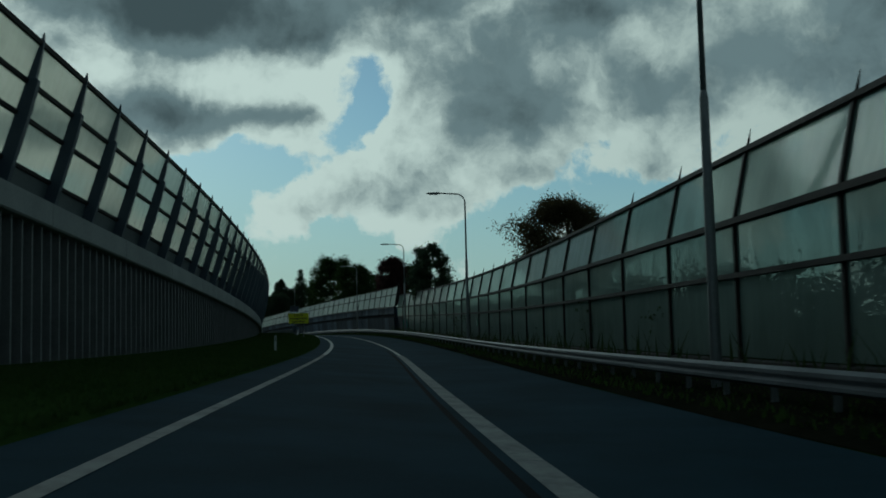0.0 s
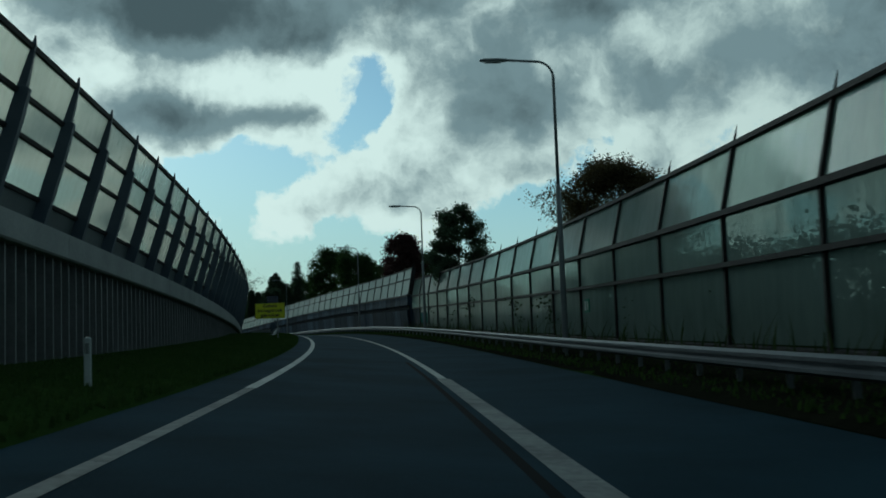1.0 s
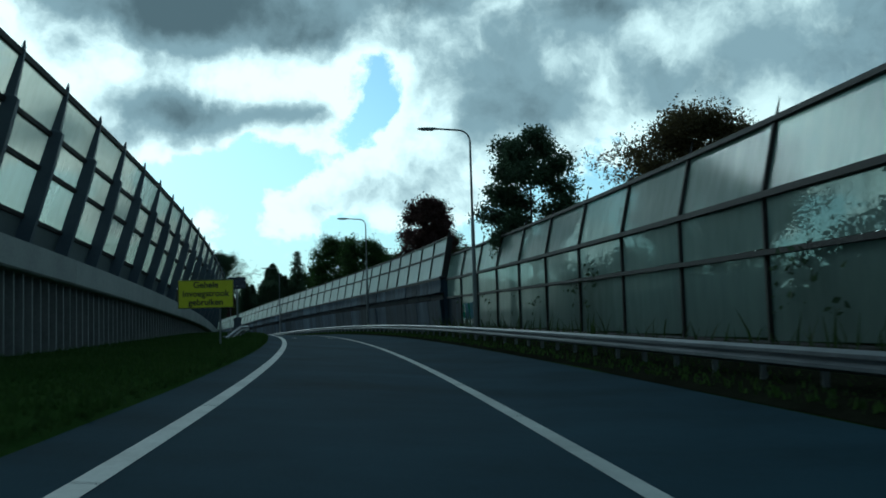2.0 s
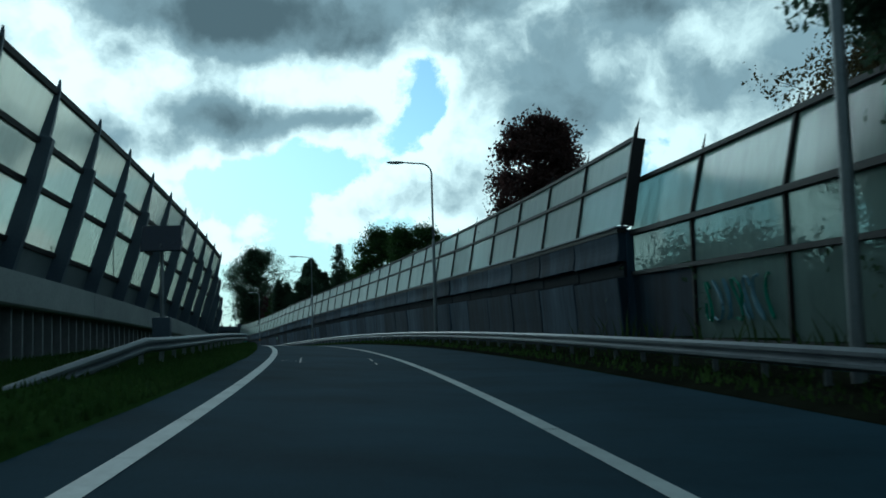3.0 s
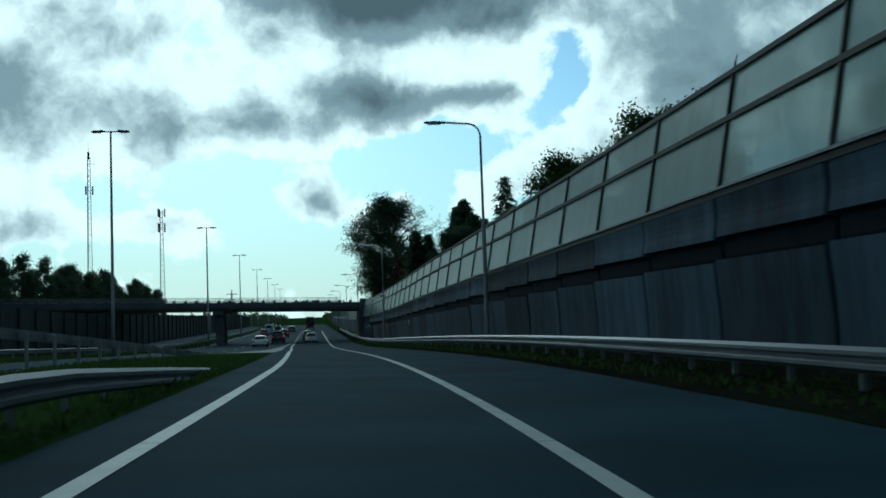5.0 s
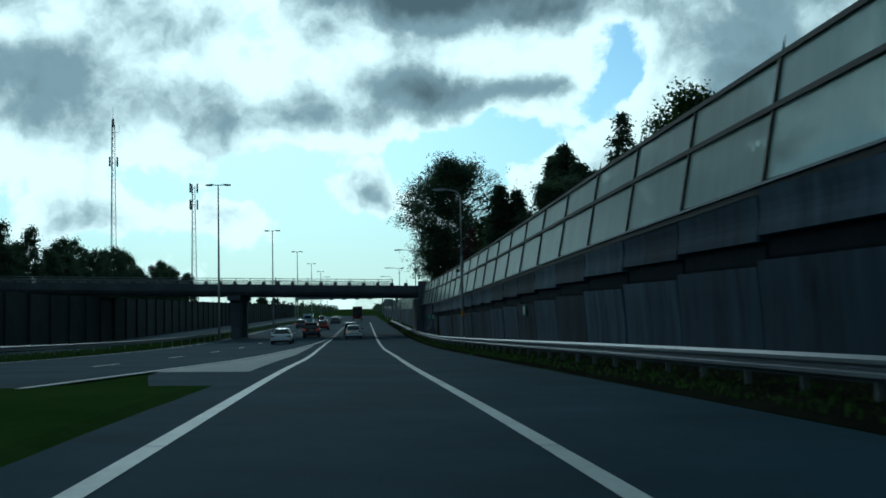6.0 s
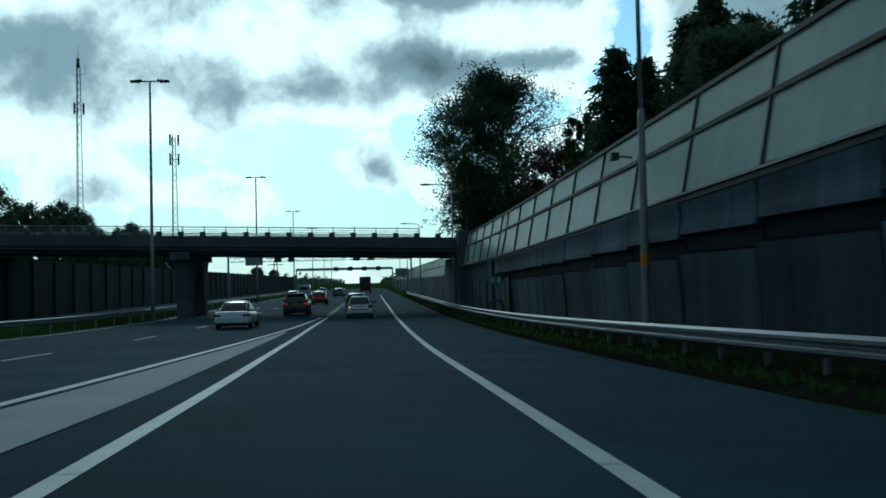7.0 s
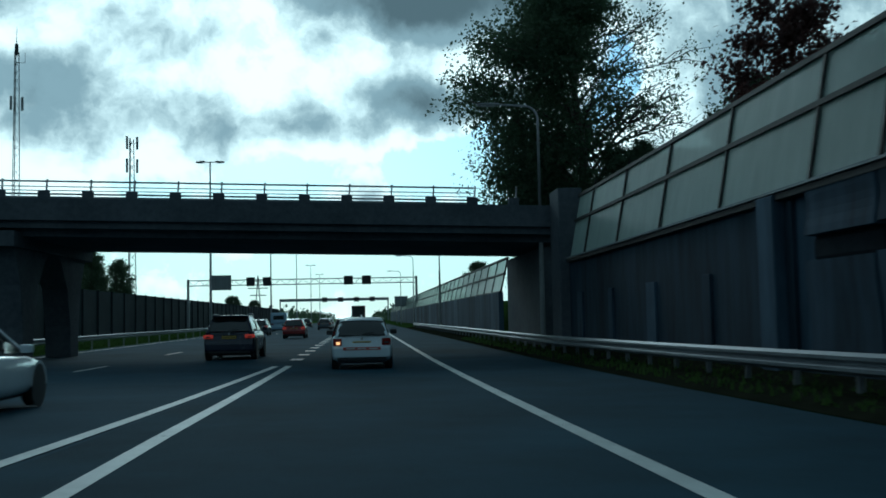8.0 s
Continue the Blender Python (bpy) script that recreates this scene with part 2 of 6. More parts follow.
    # cloud cover away from the named heaps: drifting noise, flattened towards the horizon
    sep = nt.nodes.new("ShaderNodeSeparateXYZ")
    L(way, sep.inputs[0])
    up = math_node("MAXIMUM", sep.outputs["Z"], 0.0)
    dome = nt.nodes.new("ShaderNodeVectorMath")
    dome.operation = "DIVIDE"
    flat = math_node("ADD", up, 0.18)
    comb = nt.nodes.new("ShaderNodeCombineXYZ")
    for i in range(3):
        L(flat, comb.inputs[i])
    L(bent, dome.inputs[0])
    L(comb.outputs[0], dome.inputs[1])
    cover = add(nt, "ShaderNodeTexNoise", Scale=1.1, Detail=8.0, Roughness=0.6)
    L(dome.outputs[0], cover.inputs["Vector"])
    dens = math_node("MULTIPLY", math_node("SUBTRACT", cover.outputs["Fac"], 0.5), COVER)
    # a broad clearing ahead, under a closed deck
    floor_ = math_node("MULTIPLY_ADD", smooth(sep.outputs["Z"], 0.135, 0.20), 0.40)
    floor_.node.inputs[2].default_value = -0.20
    deck = math_node("MAXIMUM", math_node("ADD", blob(*CLEARING), COVER0), floor_)
    dens = math_node("ADD", dens, deck)
    dens = math_node("ADD", dens, math_node("MULTIPLY", smooth(sep.outputs["Z"], 0.34, 0.60), 0.4))
    for b in DECK + MIDDLE + LOW + GAPS:
        dens = math_node("ADD", dens, blob(*b))
    # cauliflower heads: nested rounded cells, and finer wisps
    heads = add(nt, "ShaderNodeTexVoronoi", Scale=13.0, Detail=4.0, Roughness=0.55, Lacunarity=2.1)
    heads.feature = "SMOOTH_F1"
    heads.normalize = True
    L(bent, heads.inputs["Vector"])
    dens = math_node("ADD", dens, math_node("MULTIPLY", math_node("SUBTRACT", 0.33, heads.outputs["Distance"]), HEADS))
    puff = add(nt, "ShaderNodeTexNoise", Scale=14.0, Detail=9.0, Roughness=0.56)
    L(bent, puff.inputs["Vector"])
    dens = math_node("ADD", dens, math_node("MULTIPLY", math_node("SUBTRACT", puff.outputs["Fac"], 0.5), PUFF))
    # the same billows a step towards the sun: where they thin out that way, the cloud is lit
    step = nt.nodes.new("ShaderNodeVectorMath")
    step.operation = "ADD"
    L(bent, step.inputs[0])
    step.inputs[1].default_value = Vector((-math.sin(SUN_AZ) * 0.35, -0.1, 0.95)) * 0.026
    heads2 = add(nt, "ShaderNodeTexVoronoi", Scale=13.0, Detail=4.0, Roughness=0.55, Lacunarity=2.1)
    heads2.feature = "SMOOTH_F1"
    heads2.normalize = True
    L(step.outputs[0], heads2.inputs["Vector"])
    puff2 = add(nt, "ShaderNodeTexNoise", Scale=14.0, Detail=9.0, Roughness=0.56)
    L(step.outputs[0], puff2.inputs["Vector"])
    facing = math_node("ADD", math_node("MULTIPLY", math_node("SUBTRACT", heads2.outputs["Distance"], heads.outputs["Distance"]), HEADS),
                       math_node("MULTIPLY", math_node("SUBTRACT", puff.outputs["Fac"], puff2.outputs["Fac"]), PUFF))
    body = smooth(dens, 0.04, 0.25)          # where there is cloud
    thick = smooth(math_node("SUBTRACT", dens, math_node("MULTIPLY", facing, RELIEF)), 0.24, 1.05)         # where it greys
    deep = smooth(dens, 0.85, 1.75)          # where no sun comes through
    # towards the sun the rims shine
    sd = nt.nodes.new("ShaderNodeVectorMath")
    sd.operation = "DOT_PRODUCT"
    L(way, sd.inputs[0])
    sd.inputs[1].default_value = (-math.sin(SUN_AZ) * math.cos(SUN_EL), math.cos(SUN_AZ) * math.cos(SUN_EL), math.sin(SUN_EL))
    near_sun = smooth(sd.outputs["Value"], 0.55, 1.0)
    lit = nt.nodes.new("ShaderNodeMixRGB")
    lit.inputs[1].default_value = (*RIM_FAR, 1)
    lit.inputs[2].default_value = (*RIM_SUN, 1)
    L(near_sun, lit.inputs[0])
    dark = nt.nodes.new("ShaderNodeMixRGB")
    dark.inputs[1].default_value = (*CORE_B, 1)
    dark.inputs[2].default_value = (*CORE_A, 1)
    L(deep, dark.inputs[0])
    cl = nt.nodes.new("ShaderNodeMixRGB")
    L(thick, cl.inputs[0])
    L(lit.outputs[0], cl.inputs[1])
    L(dark.outputs[0], cl.inputs[2])
    haze = math_node("SUBTRACT", 1.0, smooth(sep.outputs["Z"], -0.02, 0.24))
    hz = nt.nodes.new("ShaderNodeMixRGB")
    hz.inputs[2].default_value = (*HAZE, 1)
    L(math_node("MULTIPLY", haze, 0.85), hz.inputs[0])
    L(blue.outputs[0], hz.inputs[1])
    fin = nt.nodes.new("ShaderNodeMixRGB")
    L(body, fin.inputs[0])
    L(hz.outputs[0], fin.inputs[1])
    L(cl.outputs[0], fin.inputs[2])
    L(fin.outputs[0], bg.inputs["Color"])
    bg.inputs["Strength"].default_value = 1.0
    L(bg.outputs[0], out.inputs["Surface"])


RELIEF = 1.15
WARP, COVER, COVER0, PUFF, HEADS = 0.060, 0.7, 1.25, 1.75, 1.50
RIM_FAR, RIM_SUN = (0.78, 0.80, 0.73), (1.2, 1.18, 1.08)
CORE_A, CORE_B, HAZE = (0.115, 0.140, 0.150), (0.31, 0.36, 0.375), (0.54, 0.67, 0.68)
CLEARING = (14.0, 5.0, 80.0, 16.0, -1.9)
# heaps of cloud: azimuth, elevation, half width, half height (degrees), thickness
DECK = [(5.8, 17.8, 7.2, 2.1, 1.35), (13.0, 18.4, 4.5, 1.6, 0.6), (-3.5, 19.0, 4.0, 1.3, 0.5), (1.0, 16.4, 4.0, 1.0, 0.35)]
MIDDLE = [
    (10.8, 12.3, 3.0, 1.25, 0.90), (5.2, 12.6, 3.2, 1.05, 0.85), (16.5, 10.6, 4.0, 1.2, 0.50),
    (-9.2, 12.4, 4.4, 2.6, 0.85), (-7.6, 15.4, 3.6, 1.6, 0.40), (-17.0, 13.2, 4.0, 1.8, 0.56), (-23.0, 13.4, 4.0, 2.0, 0.58),
    (-14.3, 17.4, 4.0, 1.3, 0.58), (-31.0, 14.5, 4.5, 3.5, 0.50), (-2.2, 11.4, 2.0, 1.2, 0.20),
    (25.7, 11.0, 3.8, 2.8, 0.42), (29.5, 8.8, 4.0, 1.8, 0.46), (25.5, 15.6, 4.0, 1.1, 0.36),
    (34.0, 12.5, 4.6, 3.0, 0.50), (42.0, 11.0, 6.0, 3.0, 0.5), (52.0, 9.0, 7.0, 3.0, 0.45),
]
LOW = [
    (-4.5, 7.7, 4.6, 1.6, 0.72), (3.4, 7.3, 3.0, 1.5, 0.66), (-0.2, 8.6, 1.6, 1.2, 0.36), (-10.0, 8.4, 2.6, 1.0, 0.40),
    (-17.0, 9.5, 3.0, 1.2, 0.38), (13.6, 6.1, 3.0, 1.3, 0.58), (21.0, 5.3, 3.4, 1.4, 0.58), (28.4, 5.2, 4.4, 1.5, 0.58), (9.0, 4.6, 2.0, 0.6, 0.30),
]
GAPS = [(-0.8, 13.6, 1.7, 1.5, -0.42), (0.6, 11.9, 1.6, 1.1, -0.34), (9.0, 9.0, 6.0, 0.9, -0.30), (-25.0, 10.0, 2.5, 1.2, -0.3), (32.0, 15.0, 1.6, 0.9, -0.45)]
build_sky()
sun = new("sun", bpy.data.lights.new("sun", "SUN"))
sun.data.energy, sun.data.angle, sun.data.color = 0.36, radians(14), (1.0, 0.97, 0.92)
sun.matrix_basis = look((0, 0, 60), Vector((0, 0, 60)) - Vector((-math.sin(SUN_AZ) * math.cos(SUN_EL), math.cos(SUN_AZ) * math.cos(SUN_EL), math.sin(SUN_EL))))
tagged(sun, kind="structure")

# ---- materials ----
ASPHALT = surface("asphalt", (0.013, 0.030, 0.044), (0.044, 0.088, 0.125), 0.95, 45.0, 0.3, 0.5, depth=0.01, spec=0.05)
ASPHALT_OLD = surface("worn_asphalt", (0.014, 0.032, 0.047), (0.048, 0.092, 0.131), 0.95, 45.0, 0.25, 0.5, depth=0.01, spec=0.06)
LINE_WORN = surface("worn_road_paint", (0.10, 0.105, 0.11), (0.42, 0.43, 0.43), 0.7, 9.0, 1.2, 0.3)
TAR = surface("tar_joint", (0.008, 0.009, 0.011), (0.016, 0.018, 0.021), 0.9, 30.0, 1.0, 0.2, spec=0.05)
FAR_WALL = surface("dark_absorbing_panel", (0.022, 0.028, 0.030), (0.045, 0.055, 0.06), 0.9, 4.0, 0.3, 0.2, vary=0.12, spec=0.1)
LINE = surface("road_paint", (0.38, 0.40, 0.40), (0.72, 0.74, 0.73), 0.6, 14.0, 0.9, 0.25)
GORE = surface("gore_paving", (0.24, 0.26, 0.26), (0.40, 0.42, 0.41), 0.8, 20.0, 0.5, 0.3)
GRASS_SOIL = surface("turf", (0.030, 0.060, 0.014), (0.058, 0.092, 0.026), 0.95, 5.0, 0.25, 0.5, depth=0.012, spec=0.0)
BLADE = surface("grass_blades", (0.040, 0.080, 0.018), (0.074, 0.116, 0.034), 0.8, 3.0, 0.3, 0.0, spec=0.1)
WEED = surface("weed_leaves", (0.03, 0.06, 0.02), (0.07, 0.10, 0.03), 0.7, 3.0, 0.3, 0.0)
GALV = surface("galvanised_steel", (0.085, 0.10, 0.12), (0.19, 0.21, 0.235), 0.5, 9.0, 0.8, 0.15, metal=0.35, spec=0.35)
GALV_DULL = surface("weathered_steel", (0.20, 0.21, 0.22), (0.32, 0.33, 0.34), 0.55, 12.0, 0.8, 0.15, metal=0.5)
STEEL_BLUE = surface("blue_grey_paint", (0.055, 0.075, 0.105), (0.09, 0.115, 0.15), 0.5, 14.0, 0.7, 0.12, vary=0.1)
STEEL_DARK = surface("dark_frame_paint", (0.022, 0.021, 0.022), (0.048, 0.044, 0.044), 0.6, 20.0, 0.9, 0.2, spec=0.2)
CONCRETE = surface("pale_concrete", (0.26, 0.27, 0.27), (0.42, 0.43, 0.42), 0.85, 9.0, 0.5, 0.35, vary=0.08)
CONCRETE_SOOT = surface("sooty_concrete", (0.005, 0.009, 0.017), (0.090, 0.128, 0.180), 0.8, 2.6, 0.45, 0.35, spec=0.1, stretch=(1, 1, 0.16), vary=0.45)
# near-black concrete: the lip's shadow in the groove is put into this colour
GROOVE_SHADE = surface("groove_shade_concrete", (0.004, 0.006, 0.010), (0.022, 0.028, 0.036), 0.85, 4.0, 0.6, 0.3, spec=0.1, vary=0.2)
CONCRETE_BR = surface("bridge_concrete", (0.065, 0.075, 0.09), (0.155, 0.17, 0.195), 0.9, 5.0, 0.35, 0.3, vary=0.1, spec=0.15)
# trough steel, coloured near black for the shade in the gaps between ribs
PILE = surface("shaded_pile_steel", (0.012, 0.011, 0.011), (0.03, 0.027, 0.026), 0.7, 8.0, 0.8, 0.3, vary=0.2)
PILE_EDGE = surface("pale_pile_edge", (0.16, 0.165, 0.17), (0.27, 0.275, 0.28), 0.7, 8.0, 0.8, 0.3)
SHEET = surface("grey_infill_sheet", (0.10, 0.12, 0.13), (0.17, 0.19, 0.20), 0.6, 9.0, 0.6, 0.2, vary=0.12)
GLASS_L = barrier_glass("milky_acrylic", 0.60, (0.80, 0.80, 0.70), (0.92, 0.93, 0.88), 0.25, 0.22)
GLASS_R = barrier_glass("dusty_acrylic", 0.40, (0.43, 0.50, 0.47), (0.84, 0.93, 0.90), 0.10, 0.40, 0.25)
GLASS_M = barrier_glass("milky_dusty_acrylic", 0.34, (0.62, 0.69, 0.66), (0.82, 0.90, 0.90), 0.22, 0.30, 0.30)
BARK = surface("bark", (0.035, 0.028, 0.022), (0.09, 0.075, 0.06), 0.9, 12.0, 1.5, 0.6)
LEAF_GREEN = surface("green_leaves", (0.028, 0.055, 0.016), (0.07, 0.115, 0.03), 0.6, 2.0, 0.25, 0.0, spec=0.3)
LEAF_DARK = surface("dark_leaves", (0.048, 0.076, 0.048), (0.10, 0.14, 0.078), 0.6, 2.0, 0.25, 0.0, spec=0.3)
LEAF_RED = surface("copper_leaves", (0.045, 0.024, 0.026), (0.11, 0.058, 0.05), 0.6, 2.0, 0.25, 0.0, spec=0.3)
LEAF_BROWN = surface("browning_leaves", (0.06, 0.045, 0.022), (0.12, 0.10, 0.045), 0.6, 2.0, 0.25, 0.0, spec=0.3)
YELLOW = surface("yellow_sign_face", (0.74, 0.72, 0.01), (0.86, 0.83, 0.02), 0.45, 9.0, 0.8, 0.05)
BLACK = surface("black_plastic", (0.012, 0.012, 0.013), (0.03, 0.03, 0.032), 0.5, 20.0, 1.0, 0.1)
SIGN_BACK = surface("sign_back_aluminium", (0.16, 0.18, 0.19), (0.26, 0.28, 0.29), 0.5, 9.0, 0.6, 0.1, metal=0.4)
GREEN_SIGN = surface("green_sign_face", (0.0, 0.16, 0.09), (0.01, 0.24, 0.14), 0.4, 9.0, 0.8, 0.05)
WHITE_SIGN = surface("white_sign_face", (0.6, 0.62, 0.62), (0.75, 0.76, 0.75), 0.4, 9.0, 0.8, 0.05)
GRAFFITI = surface("blue_spray_paint", (0.10, 0.22, 0.30), (0.22, 0.36, 0.42), 0.6, 9.0, 0.8, 0.0)
LENS = surface("lamp_lens", (0.35, 0.36, 0.36), (0.5, 0.5, 0.5), 0.2, 30.0, 2.0, 0.0)
PLASTIC_WHITE = surface("white_post_plastic", (0.5, 0.52, 0.53), (0.68, 0.7, 0.7), 0.5, 20.0, 2.0, 0.1)
ORANGE = surface("orange_band", (0.5, 0.2, 0.02), (0.6, 0.26, 0.03), 0.5, 20.0, 2.0, 0.05)
CAR_WHITE = paint("white_car_paint", (0.74, 0.80, 0.86))
CAR_NAVY = paint("navy_car_paint", (0.010, 0.014, 0.035), coat=0.25)
CAR_BLACK = paint("black_car_paint", (0.014, 0.014, 0.018))
CAR_RED = paint("red_car_paint", (0.22, 0.02, 0.02))
CAR_GREY = paint("grey_car_paint", (0.09, 0.10, 0.12))
CAR_SILVER = paint("silver_car_paint", (0.42, 0.45, 0.48))
VAN_BLUE = paint("pale_blue_van_paint", (0.30, 0.42, 0.55))
TYRE = surface("tyre_rubber", (0.012, 0.012, 0.012), (0.028, 0.028, 0.028), 0.85, 40.0, 3.0, 0.3)
RIM = surface("alloy_rim", (0.3, 0.31, 0.32), (0.45, 0.46, 0.47), 0.35, 30.0, 3.0, 0.05, metal=0.8)
CAR_GLASS = surface("dark_car_glass", (0.01, 0.013, 0.016), (0.02, 0.024, 0.028), 0.08, 5.0, 0.7, 0.0, spec=0.9)
TAIL_RED = surface("red_tail_lens", (0.14, 0.006, 0.006), (0.24, 0.012, 0.01), 0.2, 30.0, 5.0, 0.0, coat=0.5)
TAIL_ON = glow("lit_tail_lens", (1.0, 0.08, 0.05), 0.12)
BLINK_ON = glow("lit_indicator", (1.0, 0.42, 0.16), 1.4)
PLATE_YELLOW = surface("yellow_plate", (0.44, 0.30, 0.03), (0.55, 0.38, 0.04), 0.5, 20.0, 2.0, 0.0)
STRIPE_RED = surface("red_reflective_strip", (0.36, 0.07, 0.06), (0.5, 0.11, 0.09), 0.4, 20.0, 2.0, 0.0)
SOIL = surface("dark_soil", (0.010, 0.011, 0.008), (0.032, 0.034, 0.022), 0.95, 12.0, 0.7, 0.5, spec=0.0)
for leaf_mat in (BLADE, WEED, LEAF_GREEN, LEAF_DARK, LEAF_RED, LEAF_BROWN):
    leafy(leaf_mat)

# ---- ground and roads ----
def motorway_edge(s):
    """Right edge line of the main carriageway: it closes in on the ramp, then runs beside it."""
    if s < 240:
        return -6.75 - 5.0 * ((240 - s) / 50) ** 1.35
    return float(np.interp(s, [240, 260, 275, 290, 305], [-6.75, -6.40, -6.05, -5.55, -5.12]))


def left_wall_x(y):
    u = (max(y, 30) - 60) / 50
    return -10.813 + 1.845 * u - 2.223 * u * u + 0.173 * u ** 3


def left_wall_tip(y):
    u = (max(y, 30) - 60) / 50
    return 10.312 - 2.105 * u + 0.764 * u * u - 0.280 * u ** 3


def ground_sheet():
    """One sheet: verges beside the road, the bank behind the noise barrier, then flat land to the horizon."""
    bm = bmesh.new()
    offs = [-140, -90, -60, -40, -30, -22, -18, -14, -11, -9, -7, -6, -5, -4.6, -2, 0, 1, 3.3, 3.7, 4.4, 5.2, 5.6, 6.4, 8, 11, 15, 22, 40, 80, 140]
    ss = [-120, -60] + list(range(-20, 400, 6)) + [440, 500, 560, 630]
    rows = []
    for s in ss:
        row = []
        for o in offs:
            z = -0.03
            if o > 5.5:
                top = 1.2 + 1.6 * min(max((s - 100) / 40, 0), 1)
                z = 0.25 + top * min(1, (o - 5.5) / 6)
            elif 3.5 < o <= 5.5:
                z = 0.05 + 0.12 * (o - 3.5)
            elif -4.7 > o > -11 and s < 215:
                z = 0.10 + 0.04 * noise.noise((o, s * 0.3, 0))
            elif o <= -11 and s > 180:
                z = -0.06
            if o < -30:
                z += 0.3
            if abs(o) > 70:
                z = 0.2 if abs(o) < 120 else -4.5
            row.append(bm.verts.new(at(s, o, z)))
        rows.append(row)
    for a, b in zip(rows, rows[1:]):
        for j in range(len(offs) - 1):
            bm.faces.new((a[j], a[j + 1], b[j + 1], b[j]))
    # the flat land beyond
    ring = [bm.verts.new((4200 * math.cos(i * math.pi / 16), 150 + 4200 * math.sin(i * math.pi / 16), -2.2)) for i in range(32)]
    mid = [bm.verts.new((700 * math.cos(i * math.pi / 16) - 60, 200 + 700 * math.sin(i * math.pi / 16), -2.4)) for i in range(32)]
    cen = bm.verts.new((-60, 200, -2.6))
    for i in range(32):
        j = (i + 1) % 32
        bm.faces.new((ring[i], ring[j], mid[j], mid[i]))
        bm.faces.new((mid[i], mid[j], cen))
    ob = part("ground", bm, GRASS_SOIL)
    return tagged(ob, "rough green grass verge and flat land beyond", "ground", kind="structure")


ground = ground_sheet()
road_bm = strip(lambda s: -LANE - 0.75 if s < 212 else max(motorway_edge(s) + 0.2, -LANE - 0.75 - (s - 212) * 0.2), 0.0, -110, 620, 0.012, 4.0)
strip(0.0, 3.4, -110, 620, 0.012, 4.0, road_bm)
road = part("road", road_bm, ASPHALT)
tagged(road, "dark grey asphalt slip road with a wide shoulder", "road", kind="structure")
motorway = part("motorway", strip(lambda s: max(motorway_edge(s), -40) - 12.4, lambda s: max(motorway_edge(s), -40) + 0.2, -110, 620, 0.008, 5.0, cols=3), ASPHALT_OLD)
tagged(motorway, "worn grey asphalt main carriageway beside the slip road", "road", kind="structure")
far_way = part("far_carriageway", strip(lambda s: max(motorway_edge(s), -40) - 30, lambda s: max(motorway_edge(s), -40) - 17.5, -110, 620, 0.0, 6.0), ASPHALT_OLD)
tagged(far_way, "grey asphalt opposite carriageway behind the median", "road", kind="structure")


def lane_left(s):
    return -LANE - float(np.interp(s, [0, 76, 142.5, 190, 237.5, 285, 302], [-0.37, -0.24, -0.09, -0.40, -0.14, 0.62, 0.61]))


def line_pieces(name, centre_off, width, s0, s1, on, gap, z=0.02, label="", mat=None):
    """A painted line laid down in lengths, with hairline joints between them."""
    holder = thing(name, Matrix(), label, "road marking", kind="structure")
    s, n = s0, 0
    while s < s1:
        e = min(s + on, s1)
        c = centre_off
        part("stripe", strip(lambda q: (c(q) if callable(c) else c) - width / 2, lambda q: (c(q) if callable(c) else c) + width / 2, s, e, z, 2.0), mat or LINE, holder)
        s = e + gap
        n += 1
    return holder


line_pieces("right_edge_line", 0.0, 0.32, -40, 56, 4.0, 0.02, label="broad worn grey-white edge line on the asphalt", mat=LINE_WORN)
line_pieces("right_edge_line", 0.0, 0.2, 56.1, 420, 6.0, 0.03, label="white painted edge line with fine joints on the asphalt")
line_pieces("left_edge_line", lane_left, 0.17, -40, 50, 4.0, 0.02, label="worn white left edge line on the asphalt", mat=LINE_WORN)
line_pieces("left_edge_line", lane_left, 0.2, 50.1, 305, 6.0, 0.03, label="white painted left edge line with fine joints on the asphalt")
line_pieces("motorway_edge_line", lambda s: motorway_edge(s), 0.2, 150, 305, 6.0, 0.03, label="white painted edge line of the main carriageway")
line_pieces("block_marking", lambda s: -4.8, 0.45, 309.6, 420, 1.4, 3.3, label="short white block markings along the merging lane")
line_pieces("lane_dashes", lambda s: -11.1, 0.15, 233.4, 430, 3.9, 10.3, label="white dashed lane line on the main carriageway")
line_pieces("median_edge_line", lambda s: motorway_edge(s) - 11.6, 0.15, 180, 500, 12.0, 0.05, label="white edge line beside the median")


def gore():
    bm = strip(lambda s: motorway_edge(s) + 0.28, lambda s: float(np.interp(s, [225, 240, 250, 281], [-4.75, -4.93, -4.95, -5.45])), 225.4, 281, 0.024, 2.5)
    ob = part("gore_paving", bm, GORE)
    return tagged(ob, "pale painted wedge between slip road and main carriageway", "road marking", kind="structure")


gore()
tagged(part("asphalt_joint", strip(-0.42, -0.30, -40, 66, 0.016), TAR), "dark tar joint beside the edge line", "road joint", kind="structure")


